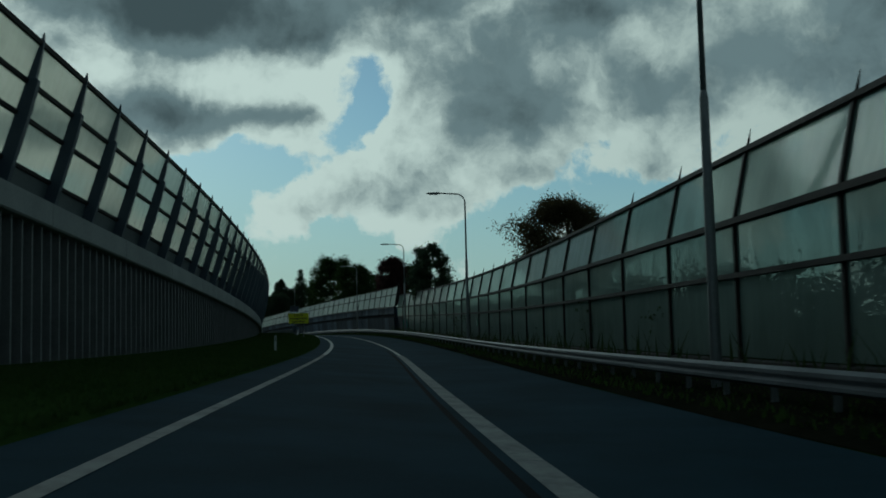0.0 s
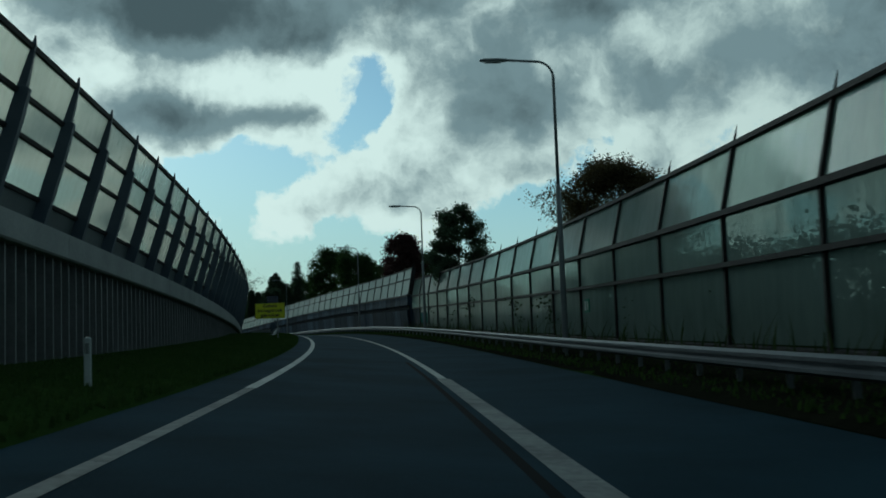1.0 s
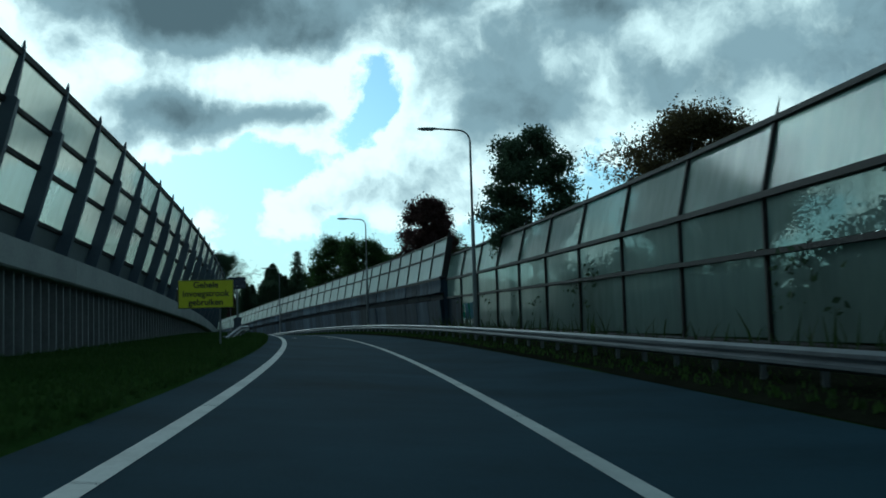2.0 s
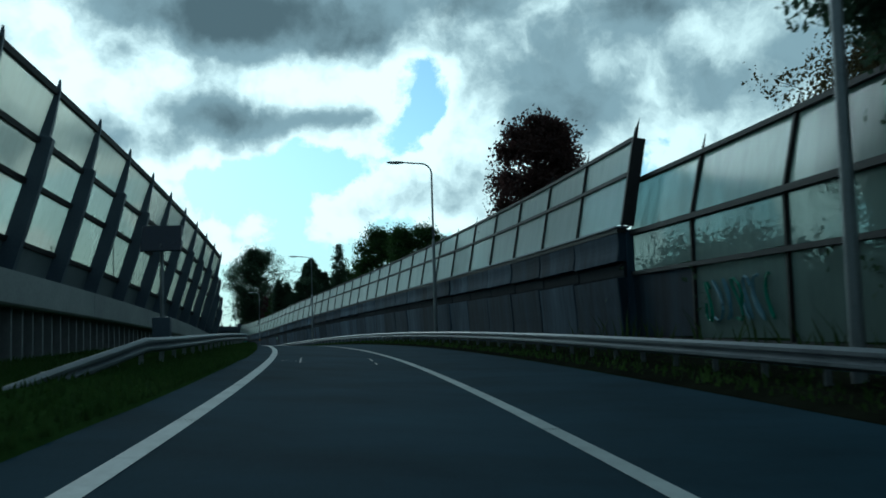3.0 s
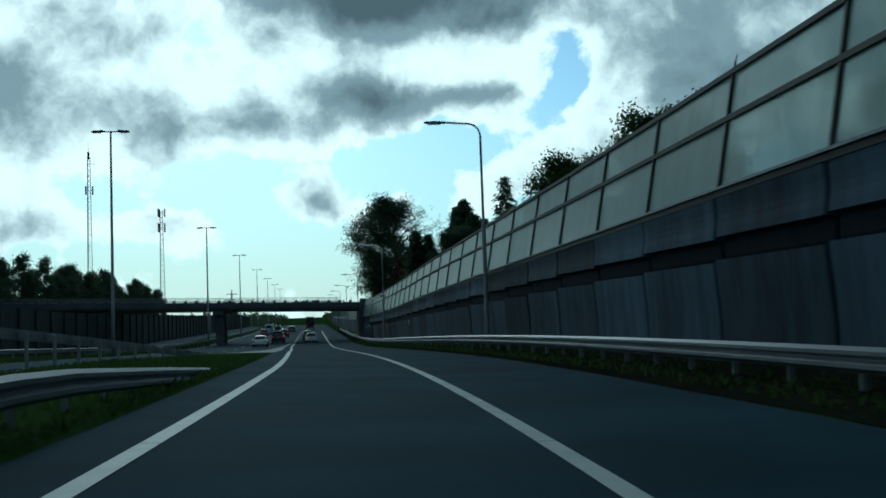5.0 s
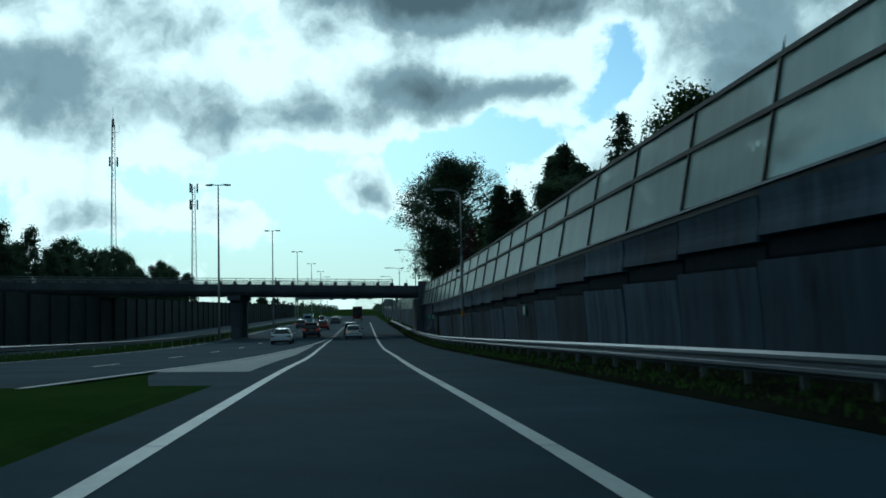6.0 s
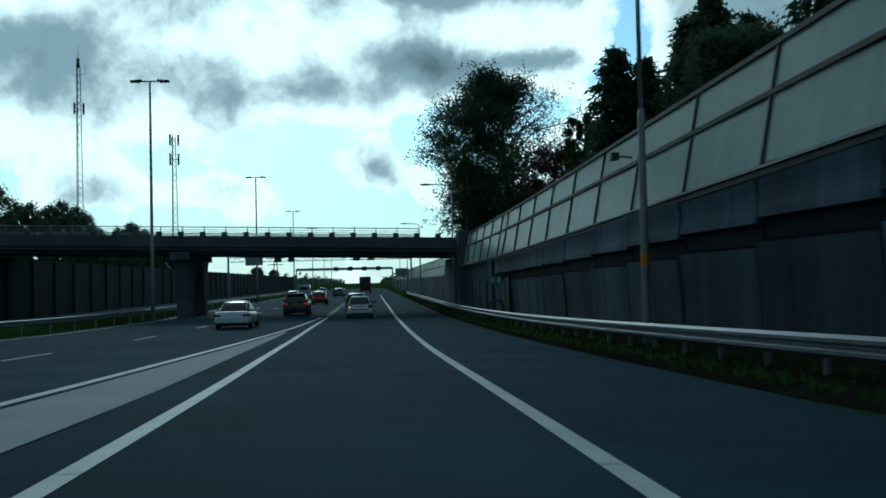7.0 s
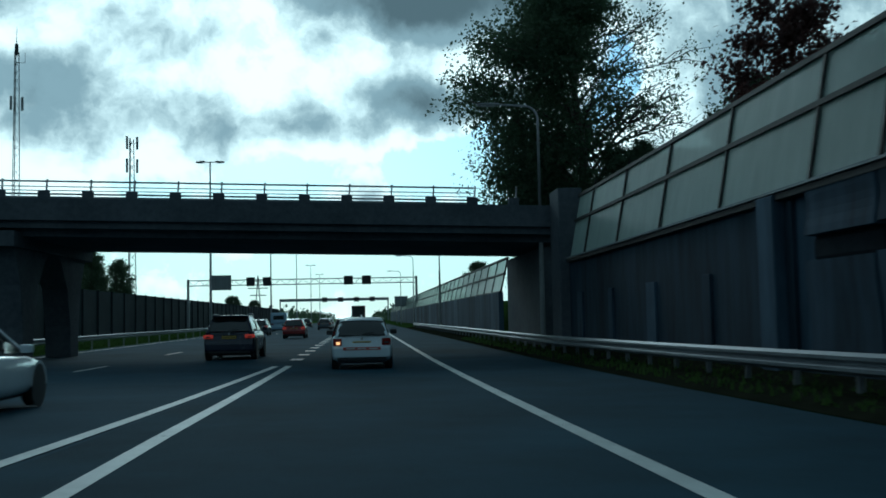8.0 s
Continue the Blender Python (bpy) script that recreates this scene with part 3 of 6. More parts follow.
def loop_marks():
    """Thin pale sealed cuts of a counting loop in the lane."""
    h = thing("loop_cut", Matrix(), "thin pale sealed cuts of a counting loop in the asphalt", "road marking", kind="structure")
    left_, right_ = ((121.0, -3.12), (125.2, -3.08)), ((120.9, -1.02), (125.9, -0.90))
    ticks = ((121.1, -3.2), (121.1, -2.95)), ((122.1, -3.3), (122.3, -2.85)), ((123.4, -3.25), (123.6, -2.9)), ((122.3, -3.66), (123.0, -3.2)), ((122.2, -3.66), (122.0, -3.2)), ((120.9, -1.25), (120.9, -1.0)), ((125.9, -1.1), (125.9, -0.88))
    for a, b in (left_, ((120.9, -1.02), (122.4, -0.99)), ((123.6, -0.96), right_[1]), *ticks):
        p, q = at(*a, 0.02), at(*b, 0.02)
        d = (q - p).normalized()
        n = Vector((d.y, -d.x, 0)) * 0.02
        bm = bmesh.new()
        bm.faces.new([bm.verts.new(v) for v in (p - n, p + n, q + n, q - n)])
        part("cut", bm, LINE, h)


loop_marks()


# a dark strip over the turf that makes the right verge darker
def verge_soil():
    bm = bmesh.new()
    rows = []
    for k in range(0, 108):
        s = -24 + k * 4.0
        rows.append([bm.verts.new(at(s, o + 0.12 * noise.noise((s * 0.4, o, 3)), z)) for o, z in ((3.42, 0.02), (3.9, 0.14), (4.6, 0.22), (5.2, 0.31))])
    for a, b in zip(rows, rows[1:]):
        for j in range(3):
            bm.faces.new((a[j], a[j + 1], b[j + 1], b[j]))
    tagged(part("verge_soil", bm, SOIL), "dark soil with sparse grass under the guard rail", "ground", kind="structure")


verge_soil()


# ---- guard rails ----
def guard_rail(name, off, s0, s1, top=0.78, label="", end_drop=0.0, face=-1, pitch=4.0, tail_drop=0.0):
    """A steel guard rail: W-beam with its fold, brackets and posts. face: side towards the road."""
    h = thing(name, Matrix(), label, "guard rail", kind="structure")
    o = off if callable(off) else (lambda s: off)

    def drop(s):
        k = 0.0
        if end_drop:
            k = max(0.0, 1 - (s - s0) / end_drop)
        if tail_drop:
            k = max(k, 1 - (s1 - s) / tail_drop)
        return top - (top - 0.12) * min(1.0, max(0.0, k))

    def prof(s):
        t, c, f = drop(s), o(s), face
        pts = [(0.0, 0.0), (0.02, 0.0), (0.085, -0.05), (0.085, -0.10), (0.02, -0.14), (0.02, -0.17), (0.085, -0.21), (0.085, -0.26), (0.02, -0.31), (0.0, -0.31)]
        return [(c + f * x, t + z) for x, z in pts]

    s = s0
    while s < s1 - 0.1:
        e = min(s + pitch, s1)
        part("beam", sweep(prof, s, e + 0.02, 2.0), GALV, h)
        s = e
    s = s0 + 0.6
    post = new_box(0.10, 0.06, 1.4, bevel=0.01)
    me = mesh_of(post, "post", GALV_DULL)
    arm = mesh_of(new_box(0.22, 0.06, 0.20, bevel=0.01), "bracket", GALV_DULL)
    while s < s1:
        t = drop(s)
        part("post", me, None, h, m=stand(s, o(s) - face * 0.22, t - 0.78))
        part("bracket", arm, None, h, m=stand(s, o(s) - face * 0.10, t - 0.17))
        s += 2.0 if pitch < 5 else 4.0
    return h


guard_rail("guard_rail", 4.17, -24, 400, 0.76, "galvanised steel guard rail on posts along the shoulder")


def left_rail_off(s):
    return float(np.interp(s, [98, 109, 117, 133, 147, 163, 174], [-6.9, -6.5, -6.0, -5.9, -5.3, -5.0, -5.05]))


guard_rail("guard_rail", left_rail_off, 106.5, 186.5, 0.68, "galvanised steel guard rail rising from the grass verge", end_drop=8.0, face=1, tail_drop=15.0)
guard_rail("guard_rail", lambda s: motorway_edge(s) + 0.7, 150, 215, 1.37, "galvanised steel guard rail ending in the grass wedge", face=-1, tail_drop=27.0)
guard_rail("guard_rail", lambda s: motorway_edge(s) - 13.2, 150, 470, 0.78, "pale galvanised guard rail along the median", face=1, pitch=8.0)


# ---- noise barrier on the right ----
def leaning(s, off, z, lean):
    """A pose on the barrier's face: y along it, z up its face, leaning away from the road by lean degrees."""
    return stand(s, off, z) @ Matrix.Rotation(radians(lean), 4, "Y")


W1, P1, PH1 = 5.62, 4.448, 3.315
W2, P2, PH2 = 5.29, 4.332, -7.170
SPLIT, END2 = 118.45, 309.5
LEAN1, LEAN2 = 12.7, 10.6


def barrier_glazed():
    h = thing("noise_barrier", Matrix(), "glazed noise barrier, three rows of dusty panes in dark frames", "noise barrier", kind="structure")
    rows = [(0.68, 2.33, 0.0, 0.0), (2.33, 3.39, 0.0, 0.0), (3.39, 4.82, 0.0, LEAN1)]
    panes = []
    for z0, z1, _, lean in rows:
        panes.append(mesh_of(new_box(0.024, P1 - 0.12, (z1 - z0) / math.cos(radians(lean)) - 0.10), "pane", GLASS_R))
    lower = mesh_of(new_box(0.11, 0.10, 3.39 - 0.1, bevel=0.012), "post", STEEL_DARK)
    up_len = 1.43 / math.cos(radians(LEAN1))
    bm = new_box(0.11, 0.10, up_len, bevel=0.012)
    tube(bm, [(0, 0, up_len / 2), (0, 0, up_len / 2 + 0.42)], [0.04, 0.006], 6)
    upper = mesh_of(bm, "post_top", STEEL_DARK)
    k = -6
    while PH1 + k * P1 < SPLIT + 0.5:
        s = PH1 + k * P1
        part("post", lower, None, h, m=stand(s, W1, 0.05 + 1.65))
        part("post", upper, None, h, m=leaning(s, W1, 3.39, LEAN1) @ Matrix.Translation((0, 0, up_len / 2)))
        if s + P1 < SPLIT + 1.5:
            c = s + P1 / 2
            for (z0, z1, _, lean), me in zip(rows, panes):
                if z0 < 2 and s + P1 > SPLIT - 2.5:
                    me = mesh_of(new_box(0.16, P1 - 0.05, z1 - z0 - 0.05), "panel", CONCRETE_SOOT)
                part("pane", me, None, h, m=leaning(c, W1 + 0.02, z0, lean) @ Matrix.Translation((0, 0, (z1 - z0) / math.cos(radians(lean)) / 2)))
        k += 1
    tl = math.tan(radians(LEAN1))
    for z, o, hh, ww in ((0.62, 0.0, 0.16, 0.10), (2.33, 0.0, 0.13, 0.20), (3.39, 0.0, 0.15, 0.22), (4.82, 1.43 * tl, 0.13, 0.16)):
        s = PH1 - 6 * P1
        while s < SPLIT:
            e = min(s + P1 * 2, SPLIT + 1.0)
            part("rail", sweep([(W1 + o - ww / 2 - 0.03, z - hh / 2), (W1 + o + ww / 2, z - hh / 2), (W1 + o + ww / 2, z + hh / 2), (W1 + o - ww / 2 - 0.03, z + hh / 2 - 0.03)], s, e - 0.01, 2.4), STEEL_DARK, h)
            s = e
    part("plinth", sweep([(W1 - 0.12, -0.3), (W1 + 0.16, -0.3), (W1 + 0.16, 0.60), (W1 - 0.12, 0.58)], PH1 - 6 * P1, SPLIT, 4.0), CONCRETE_SOOT, h)
    return h


def barrier_concrete():
    h = thing("noise_barrier", Matrix(), "noise barrier of sooty concrete panels with leaning dusty panes above", "noise barrier", kind="structure")
    foot, mid, top, lean = 3.57, 4.93, 5.86, LEAN2
    c = math.cos(radians(lean))
    l1, l2 = (mid - foot) / c, (top - mid) / c
    pane1 = mesh_of(new_box(0.024, P2 - 0.10, l1 - 0.08), "pane", GLASS_M)
    pane2 = mesh_of(new_box(0.024, P2 - 0.10, l2 - 0.08), "pane", GLASS_M)
    bm = new_box(0.10, 0.08, l1 + l2, bevel=0.01)
    tube(bm, [(0, 0, (l1 + l2) / 2), (0, 0, (l1 + l2) / 2 + 0.35)], [0.035, 0.005], 6)
    post = mesh_of(bm, "post", STEEL_DARK)

    def slab(height, deep, mat=None):
        """A cast panel whose face dips between a proud upper and lower edge."""
        b = bmesh.new()
        rings, n = [], 7
        for i in range(n):
            f = i / (n - 1)
            dip = 0.07 * math.sin(math.pi * f) ** 0.8 if height > 0.5 else 0.0
            z, lip = (f - 0.5) * height, (0.03 if i in (0, n - 1) else 0.0)
            x0, x1, y = -deep / 2 + dip + lip, deep / 2, (P2 - 0.06) / 2
            rings.append([Vector((x1, -y, z)), Vector((x1, y, z)), Vector((x0 + 0.03, y, z)), Vector((x0, y - 0.04, z)), Vector((x0, -y + 0.04, z)), Vector((x0 + 0.03, -y, z))])
        loft(b, rings)
        return mesh_of(b, "panel", mat or CONCRETE_SOOT)

    low, high, mid_band = slab(2.26, 0.30), slab(0.80, 0.30), slab(0.42, 0.10, GROOVE_SHADE)
    first = round((SPLIT - PH2) / P2)
    feet = [PH2 + k * P2 for k in range(first, 69)] + [289.76 + k * P2 for k in range(5)] + [END2]
    for k, (s, e) in enumerate(zip(feet, feet[1:])):
        q, wide_ = (s + e) / 2, (e - s) / P2
        fit_ = Matrix.Diagonal((1, wide_, 1, 1))
        part("post", post, None, h, m=leaning(s, W2, foot, lean) @ Matrix.Translation((0, 0, (l1 + l2) / 2)))
        part("pane", pane1, None, h, m=leaning(q, W2 + 0.02, foot, lean) @ Matrix.Translation((0, 0, l1 / 2)) @ fit_)
        part("pane", pane2, None, h, m=leaning(q, W2 + 0.02, foot, lean) @ Matrix.Translation((0, 0, l1 + l2 / 2)) @ fit_)
        if q < 290:
            wob = 0.25 * math.sin(k * 2.3)
            out_ = 0.015 * math.sin(k * 1.7) + 0.01 * math.sin(k * 4.1)
            part("panel", low, None, h, m=stand(q, W2 - 0.02 + out_, 1.06) @ Matrix.Rotation(radians(-2.0 + wob), 4, "Y") @ fit_)
            part("panel", high, None, h, m=stand(q, W2 - 0.02 + out_, 3.02) @ Matrix.Rotation(radians(2.5 + wob), 4, "Y") @ fit_)
            # recessed band between the two rows, its shade painted into the material
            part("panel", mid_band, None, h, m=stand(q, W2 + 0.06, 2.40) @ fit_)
    # tall leaning end post with its spike at the step in height
    bm = new_box(0.34, 0.12, l1 + l2, bevel=0.015)
    tube(bm, [(-0.1, 0, (l1 + l2) / 2), (-0.06, 0, (l1 + l2) / 2 + 0.55)], [0.06, 0.006], 6)
    part("end_post", bm, STEEL_DARK, h, m=leaning(SPLIT - 0.1, W2 + 0.1, foot, lean) @ Matrix.Translation((0, 0, (l1 + l2) / 2)))
    e0, e1 = feet[0], END2
    tl = math.tan(radians(lean))
    for z, hh, ww in ((foot - 0.03, 0.05, 0.40), (foot - 0.12, 0.12, 0.28), (mid, 0.10, 0.14), (top, 0.10, 0.14)):
        o = max(0, z - foot) * tl
        s = e0
        while s < e1 - 0.1:
            e = min(s + 2 * P2, e1)
            part("rail", sweep([(W2 + o - ww / 2, z - hh / 2), (W2 + o + ww / 2, z - hh / 2), (W2 + o + ww / 2, z + hh / 2), (W2 + o - ww / 2, z + hh / 2)], s, e - 0.01, 2.2), GALV if hh == 0.05 else STEEL_DARK, h)
            s = e
    # the plain backing behind the panels, and the end face at the step in height
    part("backing", sweep([(W2 + 0.10, -0.4), (W2 + 0.3, -0.4), (W2 + 0.3, foot - 0.1), (W2 + 0.10, foot - 0.1)], e0, 290.6, 4.0), CONCRETE_SOOT, h)
    # retaining wall with pilasters beside the bridge
    part("retaining_wall", sweep([(W2 + 0.02, -0.4), (W2 + 0.4, -0.4), (W2 + 0.4, foot - 0.14), (W2 + 0.02, foot - 0.14)], 290.6, 311, 3.0), CONCRETE_SOOT, h)
    part("pilaster", new_box(0.5, 0.75, 3.6, bevel=0.03), CONCRETE_SOOT, h, m=stand(291.3, W2 + 0.05, 1.70))
    for i in range(4):
        part("pilaster", new_box(0.12, 0.5 + 0.3 * (i % 2), 2.3, bevel=0.02), CONCRETE_SOOT, h, m=stand(295.0 + i * 4.3, W2 + 0.01, 1.1))
    return h


barrier_glazed()
barrier_concrete()


# ---- noise barrier on the left, leaning over the verge ----
def barrier_left():
    h = thing("noise_barrier", Matrix(), "leaning noise barrier of milky panes between blue-grey spiked posts", "noise barrier", kind="structure")
    ys, y = [], 107.11
    step = 4.381
    slope = lambda v: (left_wall_x(v + 0.5) - left_wall_x(v - 0.5))
    nxt = lambda v, d: v + d * step / math.hypot(1, slope(v + d * step / 2))
    while y > 4:
        y = nxt(y, -1)
    while y < 161:
        ys.append(y)
        y = nxt(y, 1)
    last = ys[-1]
    HGT, OVER = 5.22, 1.68

    def base_of(v, tip):
        """Foot, and the unit vectors along the wall, to the road and up the leaning face."""
        a = Vector((slope(v), 1, 0)).normalized()
        r = Vector((a.y, -a.x, 0))
        foot = Vector((left_wall_x(v), v, tip - HGT)) - r * OVER
        up = (Vector((left_wall_x(v), v, tip)) - foot)
        return foot, a, r, up

    def post(v, frac):
        foot, a, r, up = base_of(v, left_wall_tip(v))
        n = up.cross(a).normalized()
        if n.dot(r) < 0:
            n = -n
        full = up.length * frac
        u = up.normalized()
        bm = bmesh.new()
        rings = []
        for f, w, d in ((-0.01, 0.17, 0.46), (0.50 * 1.0, 0.17, 0.42), (0.70, 0.16, 0.36), (0.71, 0.14, 0.24), (0.80, 0.11, 0.20), (0.90, 0.075, 0.14), (0.955, 0.05, 0.10), (1.0, 0.012, 0.02)):
            c = foot + u * (full * f)
            front = n * 0.02 + n * d
            rings.append([c - a * w, c + a * w, c + a * w * 0.8 + front, c - a * w * 0.8 + front])
        loft(bm, rings)
        part("post", bm, STEEL_BLUE, h)

    levels = [0.0, 0.165, 0.46, 0.67, 0.93]
    allp = [(v, 1.0) for v in ys] + [(nxt(last, 1) - 0.4, 0.755), (nxt(last, 1) + 4.2, 0.585)]
    for v, fq in allp:
        post(v, fq)
    for (v0, f0), (v1, f1) in zip(allp, allp[1:]):
        b0, a0, r0, u0 = base_of(v0, left_wall_tip(v0))
        b1, a1, r1, u1 = base_of(v1, left_wall_tip(v1))
        hh = min(f0, f1) if f1 < 1 else 1.0
        lv = [l * hh for l in levels]
        for i in range(4):
            lo, hi = lv[i] + 0.007, lv[i + 1] - 0.007
            c = [b0 + u0 * lo + a0 * 0.05, b1 + u1 * lo - a1 * 0.05, b1 + u1 * hi - a1 * 0.05, b0 + u0 * hi + a0 * 0.05]
            nn = (c[1] - c[0]).cross(c[3] - c[0]).normalized() * 0.015
            bm = bmesh.new()
            loft(bm, [[p - nn for p in c], [p + nn for p in c]])
            part("pane" if i else "infill_sheet", bm, GLASS_L if i else SHEET, h)
        for i in (1, 2, 3, 4):
            p, q = b0 + u0 * lv[i], b1 + u1 * lv[i]
            nn = r0 * 0.10
            uu = u0.normalized() * (0.07 if i < 4 else 0.08)
            bm = bmesh.new()
            loft(bm, [[p - uu - nn * 0.4, p + uu - nn * 0.4, p + uu + nn, p - uu + nn], [q - uu - nn * 0.4, q + uu - nn * 0.4, q + uu + nn, q - uu + nn]])
            part("rail", bm, STEEL_DARK, h)
    # concrete beam, in lengths
    v = ys[0]
    while v < last + 6:
        w = v + 9.7
        bm = bmesh.new()
        rings = []
        for q in (v + 0.02, (v + w) / 2, min(w, last + 7)):
            foot, a, r, up = base_of(q, left_wall_tip(q))
            dp = 0.95 if q < 120 else 0.95 - 0.25 * min(1, (q - 120) / 40)
            rings.append([foot + r * 0.62 + Vector((0, 0, -0.02)), foot - r * 0.4 + Vector((0, 0, 0.05)), foot - r * 0.4 - Vector((0, 0, dp)), foot + r * 0.55 - Vector((0, 0, dp)), foot + r * 0.62 - Vector((0, 0, dp - 0.06))])
        loft(bm, rings)
        part("beam", bm, CONCRETE, h)
        v = w
    # sheet piles below the beam: deep troughs, their shade put into the near-black colour, with pale edges
    v = ys[0]
    i = 0
    while v < 158:
        foot, a, r, up = base_of(v, left_wall_tip(v))
        zt = foot.z - 0.9
        zb = -0.8
        if zt - zb > 0.3:
            m = Matrix.Translation((foot.x, foot.y, 0)) @ Matrix.Rotation(math.atan2(-a.x, a.y), 4, "Z")
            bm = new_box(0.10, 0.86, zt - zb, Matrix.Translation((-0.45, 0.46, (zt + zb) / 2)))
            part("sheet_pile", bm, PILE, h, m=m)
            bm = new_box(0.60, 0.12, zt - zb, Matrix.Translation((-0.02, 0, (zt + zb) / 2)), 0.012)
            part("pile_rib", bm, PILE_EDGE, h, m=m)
        v += 0.92
    return h


barrier_left()

# ---- street lamps ----
def street_lamp(arm=2.3, height=LAMP_H, band=False):
    h = thing("street_lamp", Matrix(), "grey steel street lamp with a curved arm behind the rail", "street lamp", group="lamps along the slip road")
    part("pole", tube(bmesh.new(), [(0, 0, -0.3), (0, 0, 0.0), (0, 0, 5.6), (0, 0, 5.75)], [0.115, 0.11, 0.085, 0.06], 12), GALV_DULL, h, smooth=True)
    R = 0.55
    pts = [(0, 0, 5.7), (0, 0, height - R)]
    for i in range(1, 9):
        a = i / 8 * math.pi / 2 * 0.96
        pts.append((-R * (1 - math.cos(a)), 0, height - R + R * math.sin(a)))
    x, z = pts[-1][0], pts[-1][2]
    pts.append((-(arm - 0.75), 0, z + 0.06))
    part("arm", tube(bmesh.new(), pts, [0.06, 0.05] + [0.042] * 9, 10), GALV_DULL, h, smooth=True)
    bm = bmesh.new()
    rings = []
    for q, w, t in ((0.0, 0.05, 0.05), (0.06, 0.09, 0.06), (0.35, 0.13, 0.075), (0.8, 0.12, 0.06), (0.92, 0.07, 0.035)):
        c = Vector((-(arm - 0.78) - q, 0, z + 0.06))
        rings.append([c + Vector((0, w * math.cos(k * math.pi / 4), t * math.sin(k * math.pi / 4))) for k in range(8)])
    head = part("lamp_head", loft(bm, rings), GALV_DULL, h, smooth=True)
    part("lens", new_box(0.55, 0.17, 0.05, Matrix.Translation((-(arm - 0.78) - 0.48, 0, z + 0.0)), 0.015), LENS, head)
    part("foot_plate", new_box(0.34, 0.34, 0.05, bevel=0.01), GALV_DULL, h, m=Matrix.Translation((0, 0, 0.03)))
    if band:
        part("orange_band", tube(bmesh.new(), [(0, 0, 2.05), (0, 0, 2.35)], 0.108, 12), ORANGE, h, "orange reflective band")
    return h


lamp0 = street_lamp()
lamp0.matrix_basis = stand(LAMPS[0], LAMP_OFF)
for s in LAMPS[1:5] + LAMPS[6:] + [364, 410, 455]:
    copy_thing(lamp0, stand(s, LAMP_OFF))
banded = street_lamp(1.6, LAMP_H, True)
banded.matrix_basis = stand(LAMPS[5], LAMP_OFF)
lamp_back = copy_thing(lamp0, stand(LAMPS[0] - 42, LAMP_OFF))


def median_mast(top=17.0):
    h = thing("light_mast", Matrix(), "tall grey light mast with twin heads on the median", "light mast", group="masts along the median")
    part("pole", tube(bmesh.new(), [(0, 0, -0.3), (0, 0, 3), (0, 0, top)], [0.15, 0.13, 0.07], 10), GALV_DULL, h, smooth=True)
    part("crossarm", tube(bmesh.new(), [(-0.75, 0, top), (0.75, 0, top)], 0.05, 8), GALV_DULL, h)
    for x in (-0.95, 0.95):
        hd = part("lamp_head", new_box(0.85, 0.36, 0.16, Matrix.Translation((x, 0, top + 0.02)) @ Matrix.Rotation(radians(4 if x > 0 else -4), 4, "Y"), 0.06), BLACK, h)
        part("lens", new_box(0.5, 0.24, 0.04, Matrix.Translation((x, 0, top - 0.08)), 0.01), LENS, hd)
    return h


mast0 = median_mast()
mast0.matrix_basis = stand(238.0, -17.1)
for s in (306.8, 371.4, 436, 500, 564, 625):
    copy_thing(mast0, stand(s, -17.0))


